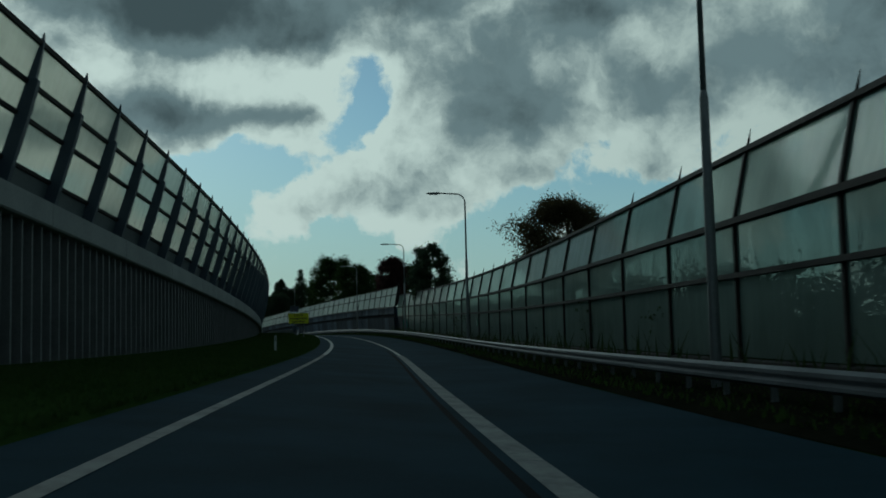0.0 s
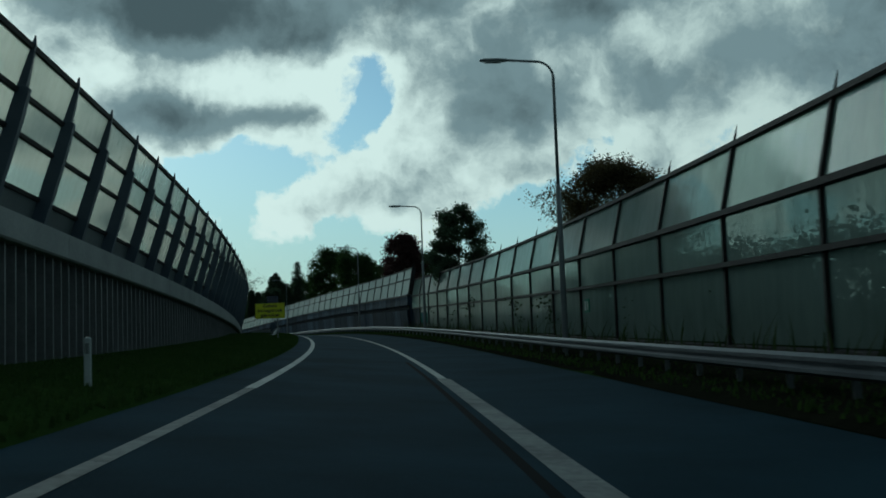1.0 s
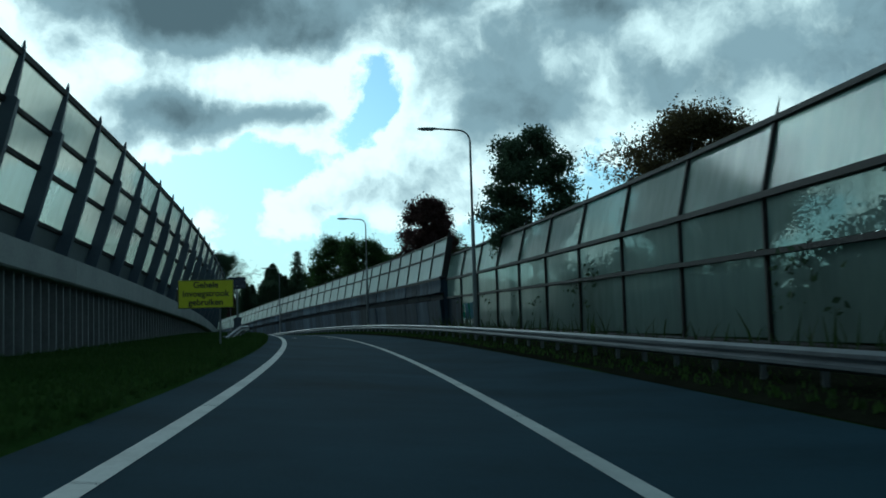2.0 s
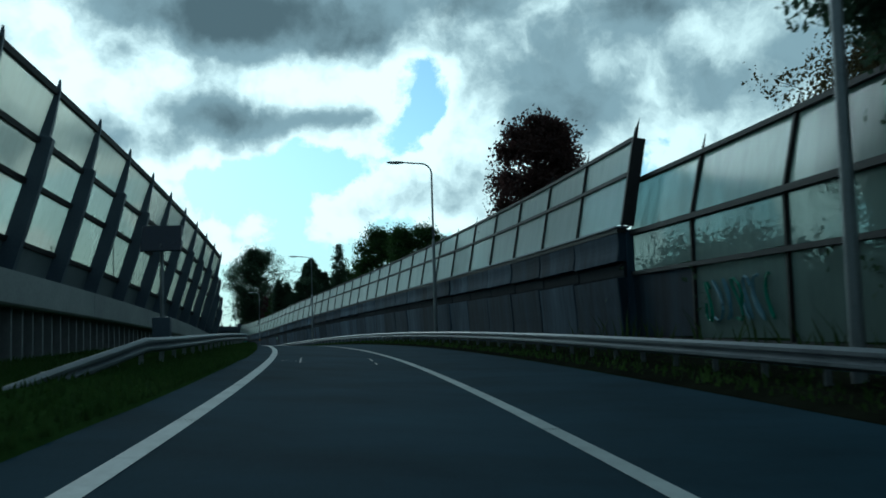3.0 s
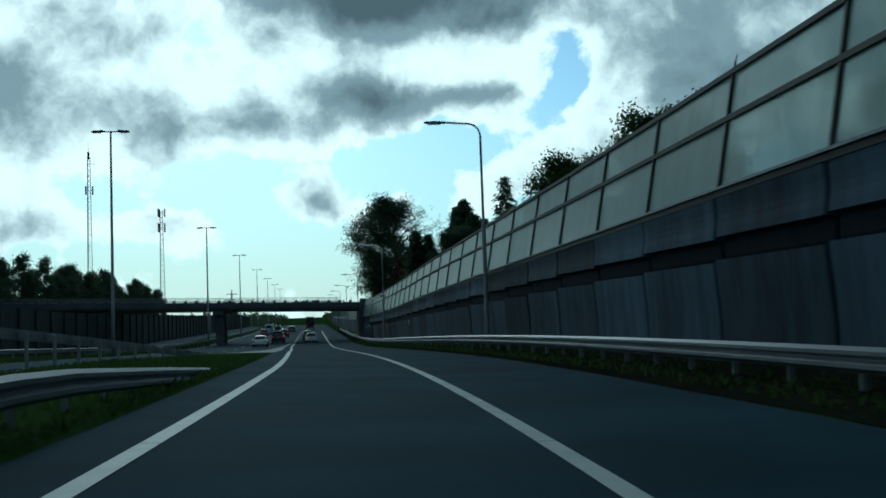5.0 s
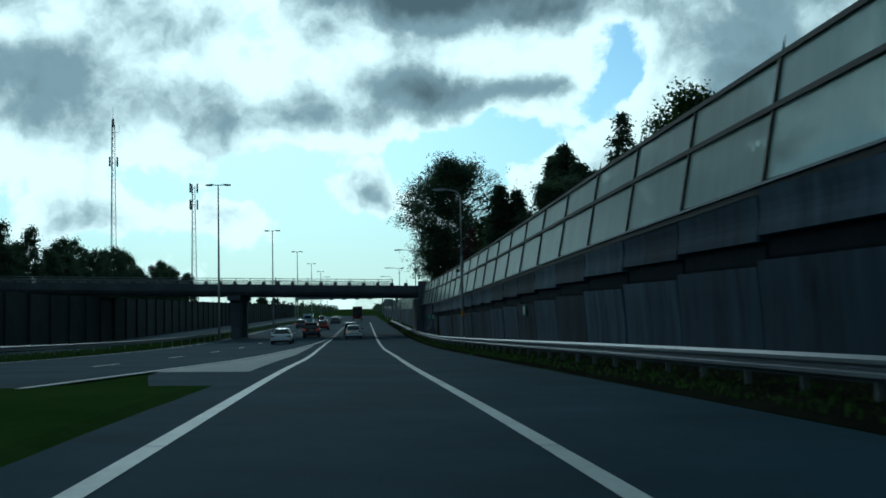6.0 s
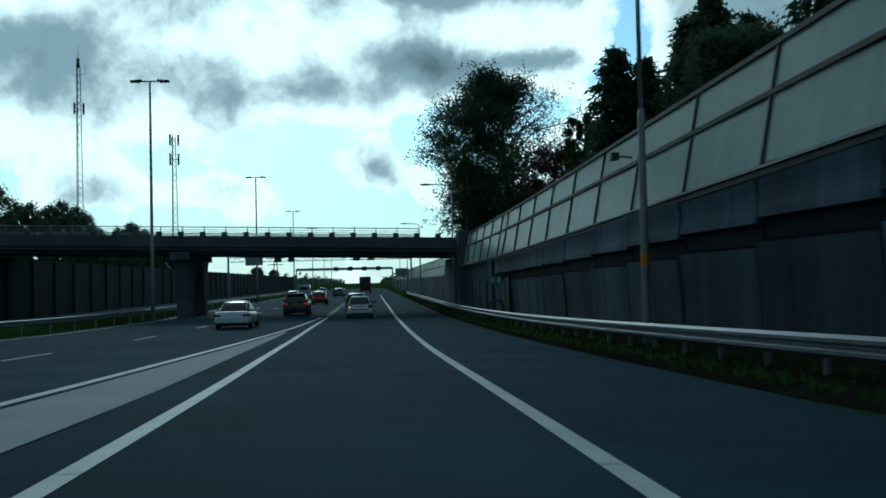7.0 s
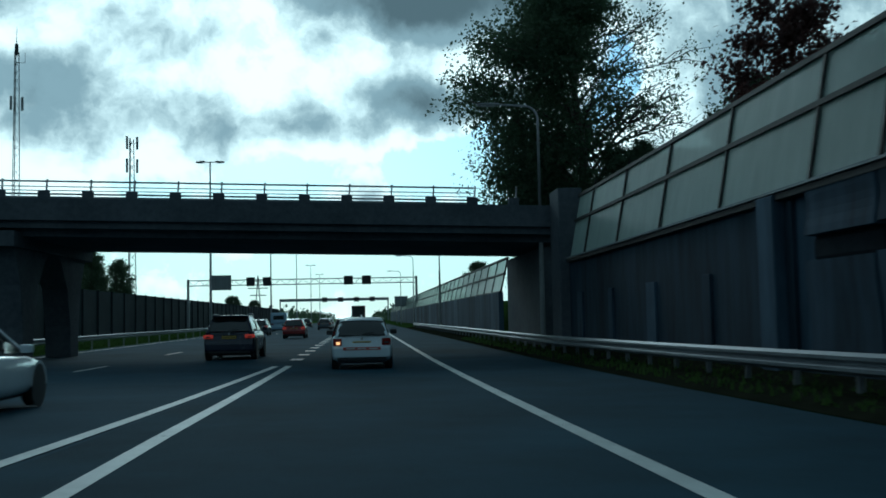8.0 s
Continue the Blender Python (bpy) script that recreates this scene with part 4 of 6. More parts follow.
# ---- road bridge over the carriageways ----
def road_bridge():
    h = thing("road_bridge", Matrix(), "concrete road bridge on flared piers with a steel railing", "bridge", kind="structure")
    sA, sB = 311.3, 322.3

    def dz(o):
        return 4.42 - 0.026 * (o + 5)

    def beam(name, s0, s1, z0, z1, o0, o1, mat):
        bm = bmesh.new()
        rings = []
        n = 10
        for i in range(n + 1):
            o = o0 + (o1 - o0) * i / n
            b = dz(o)
            g = at(s0, 0).z
            P = lambda s, z: Vector((at(s, o).x, at(s, o).y, g + b + z))
            rings.append([P(s0, z0), P(s1, z0), P(s1, z1), P(s0, z1)])
        return part(name, loft(bm, rings), mat, h)

    beam("deck", sA + 0.9, sB - 0.9, 0.18, 0.9, -60, 5.4, CONCRETE_BR)
    beam("edge_beam", sA + 0.25, sA + 0.9, 0.45, 0.75, -60, 5.6, CONCRETE_BR)
    beam("edge_beam", sA, sA + 0.5, 0.72, 1.55, -60, 5.6, CONCRETE_BR)
    beam("edge_beam", sB - 0.9, sB, 0.40, 1.5, -60, 5.6, CONCRETE_BR)
    # flat guard plank between short blocks, then the railing
    o, k = -58.0, 0
    while o < 4.6:
        g = at(sA, 0).z + dz(o)
        m = Matrix.Translation((at(sA + 0.3, o).x, at(sA + 0.3, o).y, g)) @ Matrix.Rotation(heading(sA), 4, "Z")
        part("railing_block", new_box(0.42, 0.16, 0.30, Matrix.Translation((0, 0, 1.70)), 0.02), CONCRETE_BR, h, m=m)
        part("railing_post", new_box(0.06, 0.06, 0.76, Matrix.Translation((0.1, 0.0, 1.92)) @ Matrix.Rotation(radians(4), 4, "Y")), GALV_DULL, h, m=m)
        o += 1.62
    for z, r in ((2.22, 0.035), (2.02, 0.02), (1.87, 0.018)):
        g = at(sA, 0).z
        pts = [Vector((at(sA + 0.3, o).x, at(sA + 0.3, o).y, g + dz(o) + z)) for o in range(-58, 5, 6)]
        part("handrail", tube(bmesh.new(), pts, r, 6), GALV_DULL, h)
        pts = [Vector((at(sB - 0.3, o).x, at(sB - 0.3, o).y, g + dz(o) + z)) for o in range(-58, 5, 6)]
        part("handrail", tube(bmesh.new(), pts, r, 6), GALV_DULL, h)
    for z in (1.62, 1.74):
        g = at(sA, 0).z
        pts = [Vector((at(sA + 0.32, o).x, at(sA + 0.32, o).y, g + dz(o) + z)) for o in range(-58, 5, 6)]
        part("plank", tube(bmesh.new(), pts, 0.045, 4), GALV_DULL, h)
    # flared pier in the median with an arch opening, and a far one
    for off in (-16.0, -46.0):
        bm = bmesh.new()
        z1 = dz(off) + 0.2
        for side in (-1, 1):
            rings = []
            for f, inner, outer in ((0.0, 2.6, 3.7), (0.35, 2.5, 3.8), (0.65, 2.0, 4.1), (0.85, 1.1, 4.6), (0.97, 0.02, 5.2), (1.0, 0.02, 5.3)):
                rings.append([Vector((x, side * y, -0.5 + (z1 + 0.5) * f)) for x, y in ((-0.55, inner), (0.55, inner), (0.55, outer), (-0.55, outer))])
            loft(bm, rings)
        part("pier", bm, CONCRETE_BR, h, m=stand((sA + sB) / 2, off))
        part("pier_cap", new_box(1.5, 10.9, 0.6, Matrix.Translation((0, 0, z1 - 0.2)), 0.04), CONCRETE_BR, h, m=stand((sA + sB) / 2, off))
    # abutment on the right with its wing and tower
    part("abutment", new_box(1.2, 9.5, 4.4, Matrix.Translation((0.4, 0, 2.0)), 0.03), CONCRETE_BR, h, m=stand((sA + sB) / 2 + 0.6, 5.0))
    part("abutment_column", new_box(0.9, 1.7, 6.6, Matrix.Translation((0, 0, 2.9)), 0.04), CONCRETE_BR, h, m=stand(310.6, 5.4))
    return h


road_bridge()


# ---- sign gantry ----
def gantry():
    h = thing("sign_gantry", stand(429, 0), "steel lattice sign gantry across the carriageways with matrix signs", "gantry")
    o0, o1, z0, z1 = -29.0, 6.2, 6.9, 7.7
    for o in (o0, o1):
        part("post", new_box(0.35, 0.35, 8.2, Matrix.Translation((o, 0, 3.8)), 0.03), GALV_DULL, h)
    for z in (z0, z1):
        for y in (-0.4, 0.4):
            part("chord", new_box(o1 - o0, 0.12, 0.12, Matrix.Translation(((o0 + o1) / 2, y, z))), GALV_DULL, h)
    n = 40
    for i in range(n):
        xa, xb = o0 + (o1 - o0) * i / n, o0 + (o1 - o0) * (i + 1) / n
        za, zb = (z0, z1) if i % 2 else (z1, z0)
        part("brace", tube(bmesh.new(), [(xa, -0.4, za), (xb, -0.4, zb)], 0.035, 5), GALV_DULL, h)
    sg = part("sign_panel", new_box(3.3, 0.15, 2.3, Matrix.Translation((-24.0, -0.7, 7.3)), 0.03), SIGN_BACK, h)
    for x in (-25.0, -23.0):
        part("stiffener", new_box(0.10, 0.08, 2.2, Matrix.Translation((x, -0.82, 7.3))), GALV_DULL, sg)
    for x, w in ((-19.4, 1.25), (-16.9, 1.25), (-4.4, 1.4), (-1.6, 1.4)):
        b = part("matrix_sign", new_box(w, 0.4, 1.3, Matrix.Translation((x, -0.75, 7.35)), 0.04), BLACK, h)
        part("hood", new_box(w + 0.1, 0.5, 0.06, Matrix.Translation((x, -0.85, 8.02))), BLACK, b)
    return h


gantry()


def far_gantry(s):
    h = thing("sign_gantry", stand(s, 0), "distant steel sign gantry with dark matrix signs", "gantry")
    for o in (-28.0, 6.0):
        part("post", new_box(0.4, 0.4, 8, Matrix.Translation((o, 0, 3.8))), GALV_DULL, h)
    part("beam", new_box(34, 0.5, 0.9, Matrix.Translation((-11, 0, 7.4))), GALV_DULL, h)
    for x in (-14, -9, -4, 1):
        part("matrix_sign", new_box(1.6, 0.4, 1.5, Matrix.Translation((x, -0.6, 7.4)), 0.04), BLACK, h)


far_gantry(590)
blue_sign = thing("direction_sign", stand(470, 5.4), "dark road sign on twin posts beside the far shoulder", "sign")
part("sign_panel", new_box(2.6, 0.1, 2.0, Matrix.Translation((0, 0, 4.6)), 0.03), SIGN_BACK, blue_sign)
for x in (-0.9, 0.9):
    part("post", tube(bmesh.new(), [(x, 0.06, -0.2), (x, 0.06, 5.4)], 0.06, 8), GALV_DULL, blue_sign)


# ---- radio masts beyond the motorway ----
def radio_mast(place, top, panels, whip=True):
    h = thing("radio_mast", Matrix.Translation(place), "slender lattice radio mast with panel aerials", "radio mast")
    n = int(top / 1.6)
    w0, w1 = 1.05, 0.45
    legs = [(math.cos(a), math.sin(a)) for a in (0.3, 2.4, 4.5)]
    for x, y in legs:
        part("leg", tube(bmesh.new(), [(x * w0, y * w0, -0.5), (x * w1, y * w1, top)], 0.09, 5), GALV_DULL, h)
    bm = bmesh.new()
    for i in range(n):
        f0, f1 = i / n, (i + 1) / n
        for k in range(3):
            (xa, ya), (xb, yb) = legs[k], legs[(k + 1) % 3]
            ra, rb = w0 + (w1 - w0) * f0, w0 + (w1 - w0) * f1
            tube(bm, [(xa * ra, ya * ra, top * f0), (xb * rb, yb * rb, top * f1)], 0.04, 3)
    part("lattice", bm, GALV_DULL, h)
    for z, k in panels:
        for a in range(3):
            x, y = math.cos(a * 2.09 + 0.2) * 1.15, math.sin(a * 2.09 + 0.2) * 1.15
            part("panel_aerial", new_box(0.42, 0.28, k, Matrix.Translation((x, y, z)) @ Matrix.Rotation(a * 2.09, 4, "Z"), 0.04), GALV_DULL, h)
            part("bracket", tube(bmesh.new(), [(0, 0, z), (x, y, z)], 0.05, 4), GALV_DULL, h)
    if whip:
        part("whip_aerial", tube(bmesh.new(), [(0, 0, top), (0, 0, top + 5)], [0.12, 0.03], 6), GALV_DULL, h)
        part("drum_aerial", tube(bmesh.new(), [(0, 0, top - 0.5), (0, 0, top + 1.6)], 0.35, 8), BLACK, h)
        part("side_arm", tube(bmesh.new(), [(0, 0, top - 2), (1.8, 0, top - 2.2), (1.8, 0, top - 0.2)], 0.06, 5), GALV_DULL, h)
    return h


radio_mast((-146.8, 440.2, -1.5), 53, [(43.0, 2.6)])
radio_mast((-129.9, 453.2, -1.5), 37.6, [(36.8, 2.6), (32.2, 2.8)], whip=False)

# far pylon
pyl = thing("pylon", stand(760, -40) @ Matrix.Diagonal((0.65, 0.65, 0.65, 1)), "distant grey lattice power pylon", "pylon")
for x in (-2.2, 2.2):
    part("leg", tube(bmesh.new(), [(x, 0, -2), (0, 0, 27)], 0.3, 4), GALV_DULL, pyl)
for z, w in ((20, 5.5), (24, 4.0), (16, 4.5)):
    part("crossarm", new_box(2 * w, 0.5, 0.5, Matrix.Translation((0, 0, z))), GALV_DULL, pyl)


# ---- dark barrier on the far side of the motorway, and the barrier beyond the bridge ----
def far_barrier(off, s0, s1, hgt, label):
    h = thing("noise_barrier", Matrix(), label, "noise barrier", kind="structure")
    s = s0
    while s < s1:
        e = min(s + 6.0, s1)
        part("panel", sweep([(off, -0.5), (off - 0.25, -0.5), (off - 0.25, hgt), (off, hgt)], s + 0.03, e - 0.03, 3.0), FAR_WALL, h)
        part("post", new_box(0.3, 0.22, hgt + 0.5, Matrix.Translation((0, 0, hgt / 2 - 0.2)), 0.02), FAR_WALL, h, m=stand(s, off + 0.05))
        s = e
    return h


far_barrier(-31.0, 150, 620, 5.0, "dark noise barrier behind the opposite carriageway")


def barrier_beyond():
    h = thing("noise_barrier", Matrix(), "noise barrier of stained concrete and leaning panes beyond the bridge", "noise barrier", kind="structure")
    lean, foot, P = 13.0, 2.9, 4.22
    pane = mesh_of(new_box(0.03, P - 0.1, 2.0), "pane", GLASS_R)
    slab = mesh_of(new_box(0.3, P - 0.06, foot + 0.3, bevel=0.03), "panel", CONCRETE_SOOT)
    post = mesh_of(new_box(0.1, 0.09, 2.1), "post", STEEL_DARK)
    s = 333.0
    while s < 560:
        q = s + P / 2
        part("panel", slab, None, h, m=stand(q, 6.0, foot / 2 - 0.15))
        part("pane", pane, None, h, m=leaning(q, 6.0, foot, lean) @ Matrix.Translation((0, 0, 1.02)))
        part("post", post, None, h, m=leaning(s, 6.0, foot, lean) @ Matrix.Translation((0, 0, 1.05)))
        s += P
    for z, o in ((foot, 0), (foot + 1.1, 0.25), (foot + 2.05, 0.47)):
        part("rail", sweep([(5.92 + o, z - 0.06), (6.1 + o, z - 0.06), (6.1 + o, z + 0.06), (5.92 + o, z + 0.06)], 333, 560, 6.0), STEEL_DARK, h)
    return h


barrier_beyond()


# ---- signs, posts and small fittings on the verges ----
def letters(name, text, size, mat, parent, m):
    cu = bpy.data.curves.new(name, "FONT")
    cu.body, cu.size, cu.align_x, cu.align_y, cu.extrude = text, size, "CENTER", "CENTER", 0.002
    cu.offset = 0.006
    ob = new("tmp_text", cu)
    dg = bpy.context.evaluated_depsgraph_get()
    me = bpy.data.meshes.new_from_object(ob.evaluated_get(dg))
    bpy.data.objects.remove(ob)
    me.materials.clear()
    me.materials.append(mat)
    o = new(name, me)
    o.parent = parent
    o.matrix_basis = m
    return o


def yellow_sign():
    m = stand(96.8, -6.48, 0.0, 2)
    h = thing("road_sign", m, "yellow roadside sign with black words on a post in the grass", "sign")
    face = part("sign_panel", new_box(1.88, 0.04, 0.98, Matrix.Translation((0, 0, 1.86)), 0.015), YELLOW, h, "yellow sign face")
    part("back_frame", new_box(1.82, 0.05, 0.92, Matrix.Translation((0, 0.045, 1.86)), 0.01), SIGN_BACK, h)
    up = Matrix.Rotation(radians(90), 4, "X")
    for i, w in enumerate(("Gehele", "invoegstrook", "gebruiken")):
        letters("wording", w, 0.295, BLACK, face, Matrix.Translation((0, -0.027, 2.17 - 0.30 * i)) @ up)
    for z in (1.385, 2.335):
        part("border", new_box(1.86, 0.008, 0.02, Matrix.Translation((0, -0.023, z))), BLACK, face)
    for x in (-0.925, 0.925):
        part("border", new_box(0.02, 0.008, 0.96, Matrix.Translation((x, -0.023, 1.86))), BLACK, face)
    part("post", tube(bmesh.new(), [(0.47, 0.07, -0.4), (0.47, 0.07, 1.5)], 0.035, 8), GALV_DULL, h)
    return h


yellow_sign()


def rear_sign():
    """A sign seen from behind, with its box, by the left verge."""
    h = thing("solar_panel", stand(118.5, -6.4), "dark tilted solar panel on a post by the barrier", "solar panel")
    part("post", tube(bmesh.new(), [(0, 0, -0.4), (0, 0, 2.95)], 0.05, 8), GALV_DULL, h)
    part("panel", new_box(0.96, 0.06, 0.74, Matrix.Translation((0, -0.05, 3.05)) @ Matrix.Rotation(radians(-28), 4, "X"), 0.015), CAR_NAVY, h)
    part("strut", tube(bmesh.new(), [(0, 0, 2.3), (0, -0.2, 2.9)], 0.025, 6), GALV_DULL, h)
    part("cabinet", new_box(0.42, 0.3, 0.75, Matrix.Translation((0, -0.05, 0.75)), 0.02), STEEL_BLUE, h)


rear_sign()


def marker_post(s, off):
    h = thing("marker_post", stand(s, off), "white plastic reflector post in the grass", "marker post")
    bm = new_box(0.11, 0.07, 0.85, Matrix.Translation((0, 0, 0.4)), 0.03)
    part("body", bm, PLASTIC_WHITE, h)
    part("reflector", new_box(0.06, 0.012, 0.16, Matrix.Translation((0, -0.036, 0.66)), 0.004), GALV_DULL, h)
    return h


marker_post(47.6, -5.9)


def exit_sign(s, w, z):
    h = thing("exit_sign", stand(s, W2 - 0.22, z), "small green escape sign fixed to the concrete wall", "sign")
    part("plate", new_box(0.03, w, 0.42, bevel=0.008), GREEN_SIGN, h)
    part("pictogram", new_box(0.006, w * 0.2, 0.26, Matrix.Translation((-0.02, -w * 0.2, 0)), 0.002), WHITE_SIGN, h)
    part("pictogram", new_box(0.006, w * 0.22, 0.30, Matrix.Translation((-0.02, w * 0.25, 0)), 0.002), WHITE_SIGN, h)


exit_sign(237.4, 0.62, 1.92)
exit_sign(62.5, 0.6, 1.7)


def facing_exit_sign(s, off, z):
    """A larger escape sign on an arm from the wall, its face towards the traffic."""
    h = thing("exit_sign", stand(s, off, z), "green escape sign with white figure and door on a wall arm", "sign")
    plate = part("plate", new_box(0.66, 0.04, 0.42, bevel=0.01), GREEN_SIGN, h)
    part("arm", new_box(W2 - off + 0.1, 0.05, 0.05, Matrix.Translation(((W2 - off) / 2, 0.05, 0.12))), STEEL_DARK, h)
    part("door_picture", new_box(0.13, 0.006, 0.32, Matrix.Translation((0.19, -0.023, 0)), 0.002), WHITE_SIGN, plate)
    part("arrow_picture", new_box(0.10, 0.006, 0.04, Matrix.Translation((0.04, -0.023, 0)), 0.002), WHITE_SIGN, plate)
    bm = bmesh.new()
    for x, z_, w, l, turn in ((-0.15, 0.12, 0.07, 0.07, 0), (-0.16, 0.02, 0.06, 0.16, -14), (-0.21, -0.10, 0.035, 0.15, 35), (-0.11, -0.10, 0.035, 0.15, -35), (-0.08, 0.04, 0.03, 0.13, -62), (-0.23, 0.03, 0.03, 0.11, 55)):
        box(bm, w, 0.006, l, Matrix.Translation((x, -0.023, z_)) @ Matrix.Rotation(radians(turn), 4, "Y"))
    part("running_figure", bm, WHITE_SIGN, plate)


facing_exit_sign(285.5, 4.65, 2.2)


def hoop(s):
    h = thing("steel_hoop", stand(s, 4.6, 0.0, 90), "dark steel hoop standing before the wall door", "hoop")
    pts = [(0, -0.35, -0.2), (0, -0.35, 0.95), (0, -0.25, 1.15), (0, 0, 1.22), (0, 0.25, 1.15), (0, 0.35, 0.95), (0, 0.35, -0.2)]
    part("tube", tube(bmesh.new(), pts, 0.03, 8), STEEL_DARK, h, smooth=True)


hoop(284.8)
hoop(285.4)


def wall_door(s):
    h = thing("wall_door", stand(s, W2 - 0.2), "dark steel escape door in the concrete barrier", "door", kind="structure")
    part("leaf", new_box(0.07, 1.5, 2.3, Matrix.Translation((0, 0, 1.2)), 0.01), STEEL_DARK, h)
    part("frame", new_box(0.12, 0.12, 2.5, Matrix.Translation((0, -0.82, 1.25)), 0.01), STEEL_DARK, h)
    part("frame", new_box(0.12, 0.12, 2.5, Matrix.Translation((0, 0.82, 1.25)), 0.01), STEEL_DARK, h)


wall_door(284.3)


def wall_spot(s):
    h = thing("wall_camera", stand(s, W2 - 0.05, 4.98), "small grey camera on the barrier rail", "camera")
    part("arm", tube(bmesh.new(), [(0, 0, 0), (-0.45, 0, 0.05)], 0.03, 6), GALV_DULL, h)
    part("body", new_box(0.22, 0.34, 0.2, Matrix.Translation((-0.5, -0.05, 0.02)), 0.03), BLACK, h)


wall_spot(261.0)


def graffiti():
    """Loops of spray paint on one pane: bare strokes, no writing."""
    h = thing("graffiti", stand(112.3, W1 - 0.05, 1.5), "faded blue and green spray paint on a glazed pane", "graffiti")
    for i in range(7):
        y = -1.5 + i * 0.48
        pts = [(0, y + 0.28 * math.sin(t * 1.7 + i) * (0.6 + 0.3 * (i % 2)), 0.42 * math.cos(t * 1.1 + i * 0.9)) for t in [k * 0.5 for k in range(11)]]
        part("stroke", tube(bmesh.new(), pts, 0.035, 4), GRAFFITI if i % 3 else GREEN_SIGN, h)


graffiti()

# ---- vehicles, standing where the traffic is at the end of the drive ----
def wheel(parent, x, y, r, w):
    bm = bmesh.new()
    prof = [(-w / 2, r * 0.66), (-w / 2, r * 0.9), (-w * 0.38, r), (w * 0.38, r), (w / 2, r * 0.9), (w / 2, r * 0.66)]
    n = 22
    rings = [[Vector((a, b * math.cos(2 * math.pi * k / n), b * math.sin(2 * math.pi * k / n))) for a, b in prof] for k in range(n)]
    rings.append(rings[0])
    vs = [[bm.verts.new(p) for p in ring] for ring in rings[:-1]]
    for k in range(n):
        a, b = vs[k], vs[(k + 1) % n]
        for j in range(len(prof) - 1):
            bm.faces.new((a[j], a[j + 1], b[j + 1], b[j]))
    wh = thing_part("wheel", parent, Matrix.Translation((x, y, r)))
    part("tyre", bm, TYRE, wh, smooth=True)
    bm = bmesh.new()
    bmesh.ops.create_cone(bm, cap_ends=True, segments=22, radius1=r * 0.67, radius2=r * 0.67, depth=w * 0.5, matrix=Matrix.Rotation(radians(90), 4, "Y"))
    part("rim", bm, BLACK, wh)
    bm = bmesh.new()
    sx = 1 if x > 0 else -1
    for k in range(5):
        box(bm, 0.03, 0.075, r * 0.6, Matrix.Translation((sx * w * 0.30, 0, 0)) @ Matrix.Rotation(k * 2 * math.pi / 5, 4, "X") @ Matrix.Translation((0, 0, r * 0.34)))
    tube(bm, [(sx * w * 0.26, 0, 0), (sx * w * 0.34, 0, 0)], 0.09, 10)
    part("spokes", bm, RIM, wh)
    return wh


def thing_part(name, parent, m):
    ob = new(name)
    ob.parent = parent
    ob.matrix_basis = m
    ob.empty_display_size = 0.1
    return ob


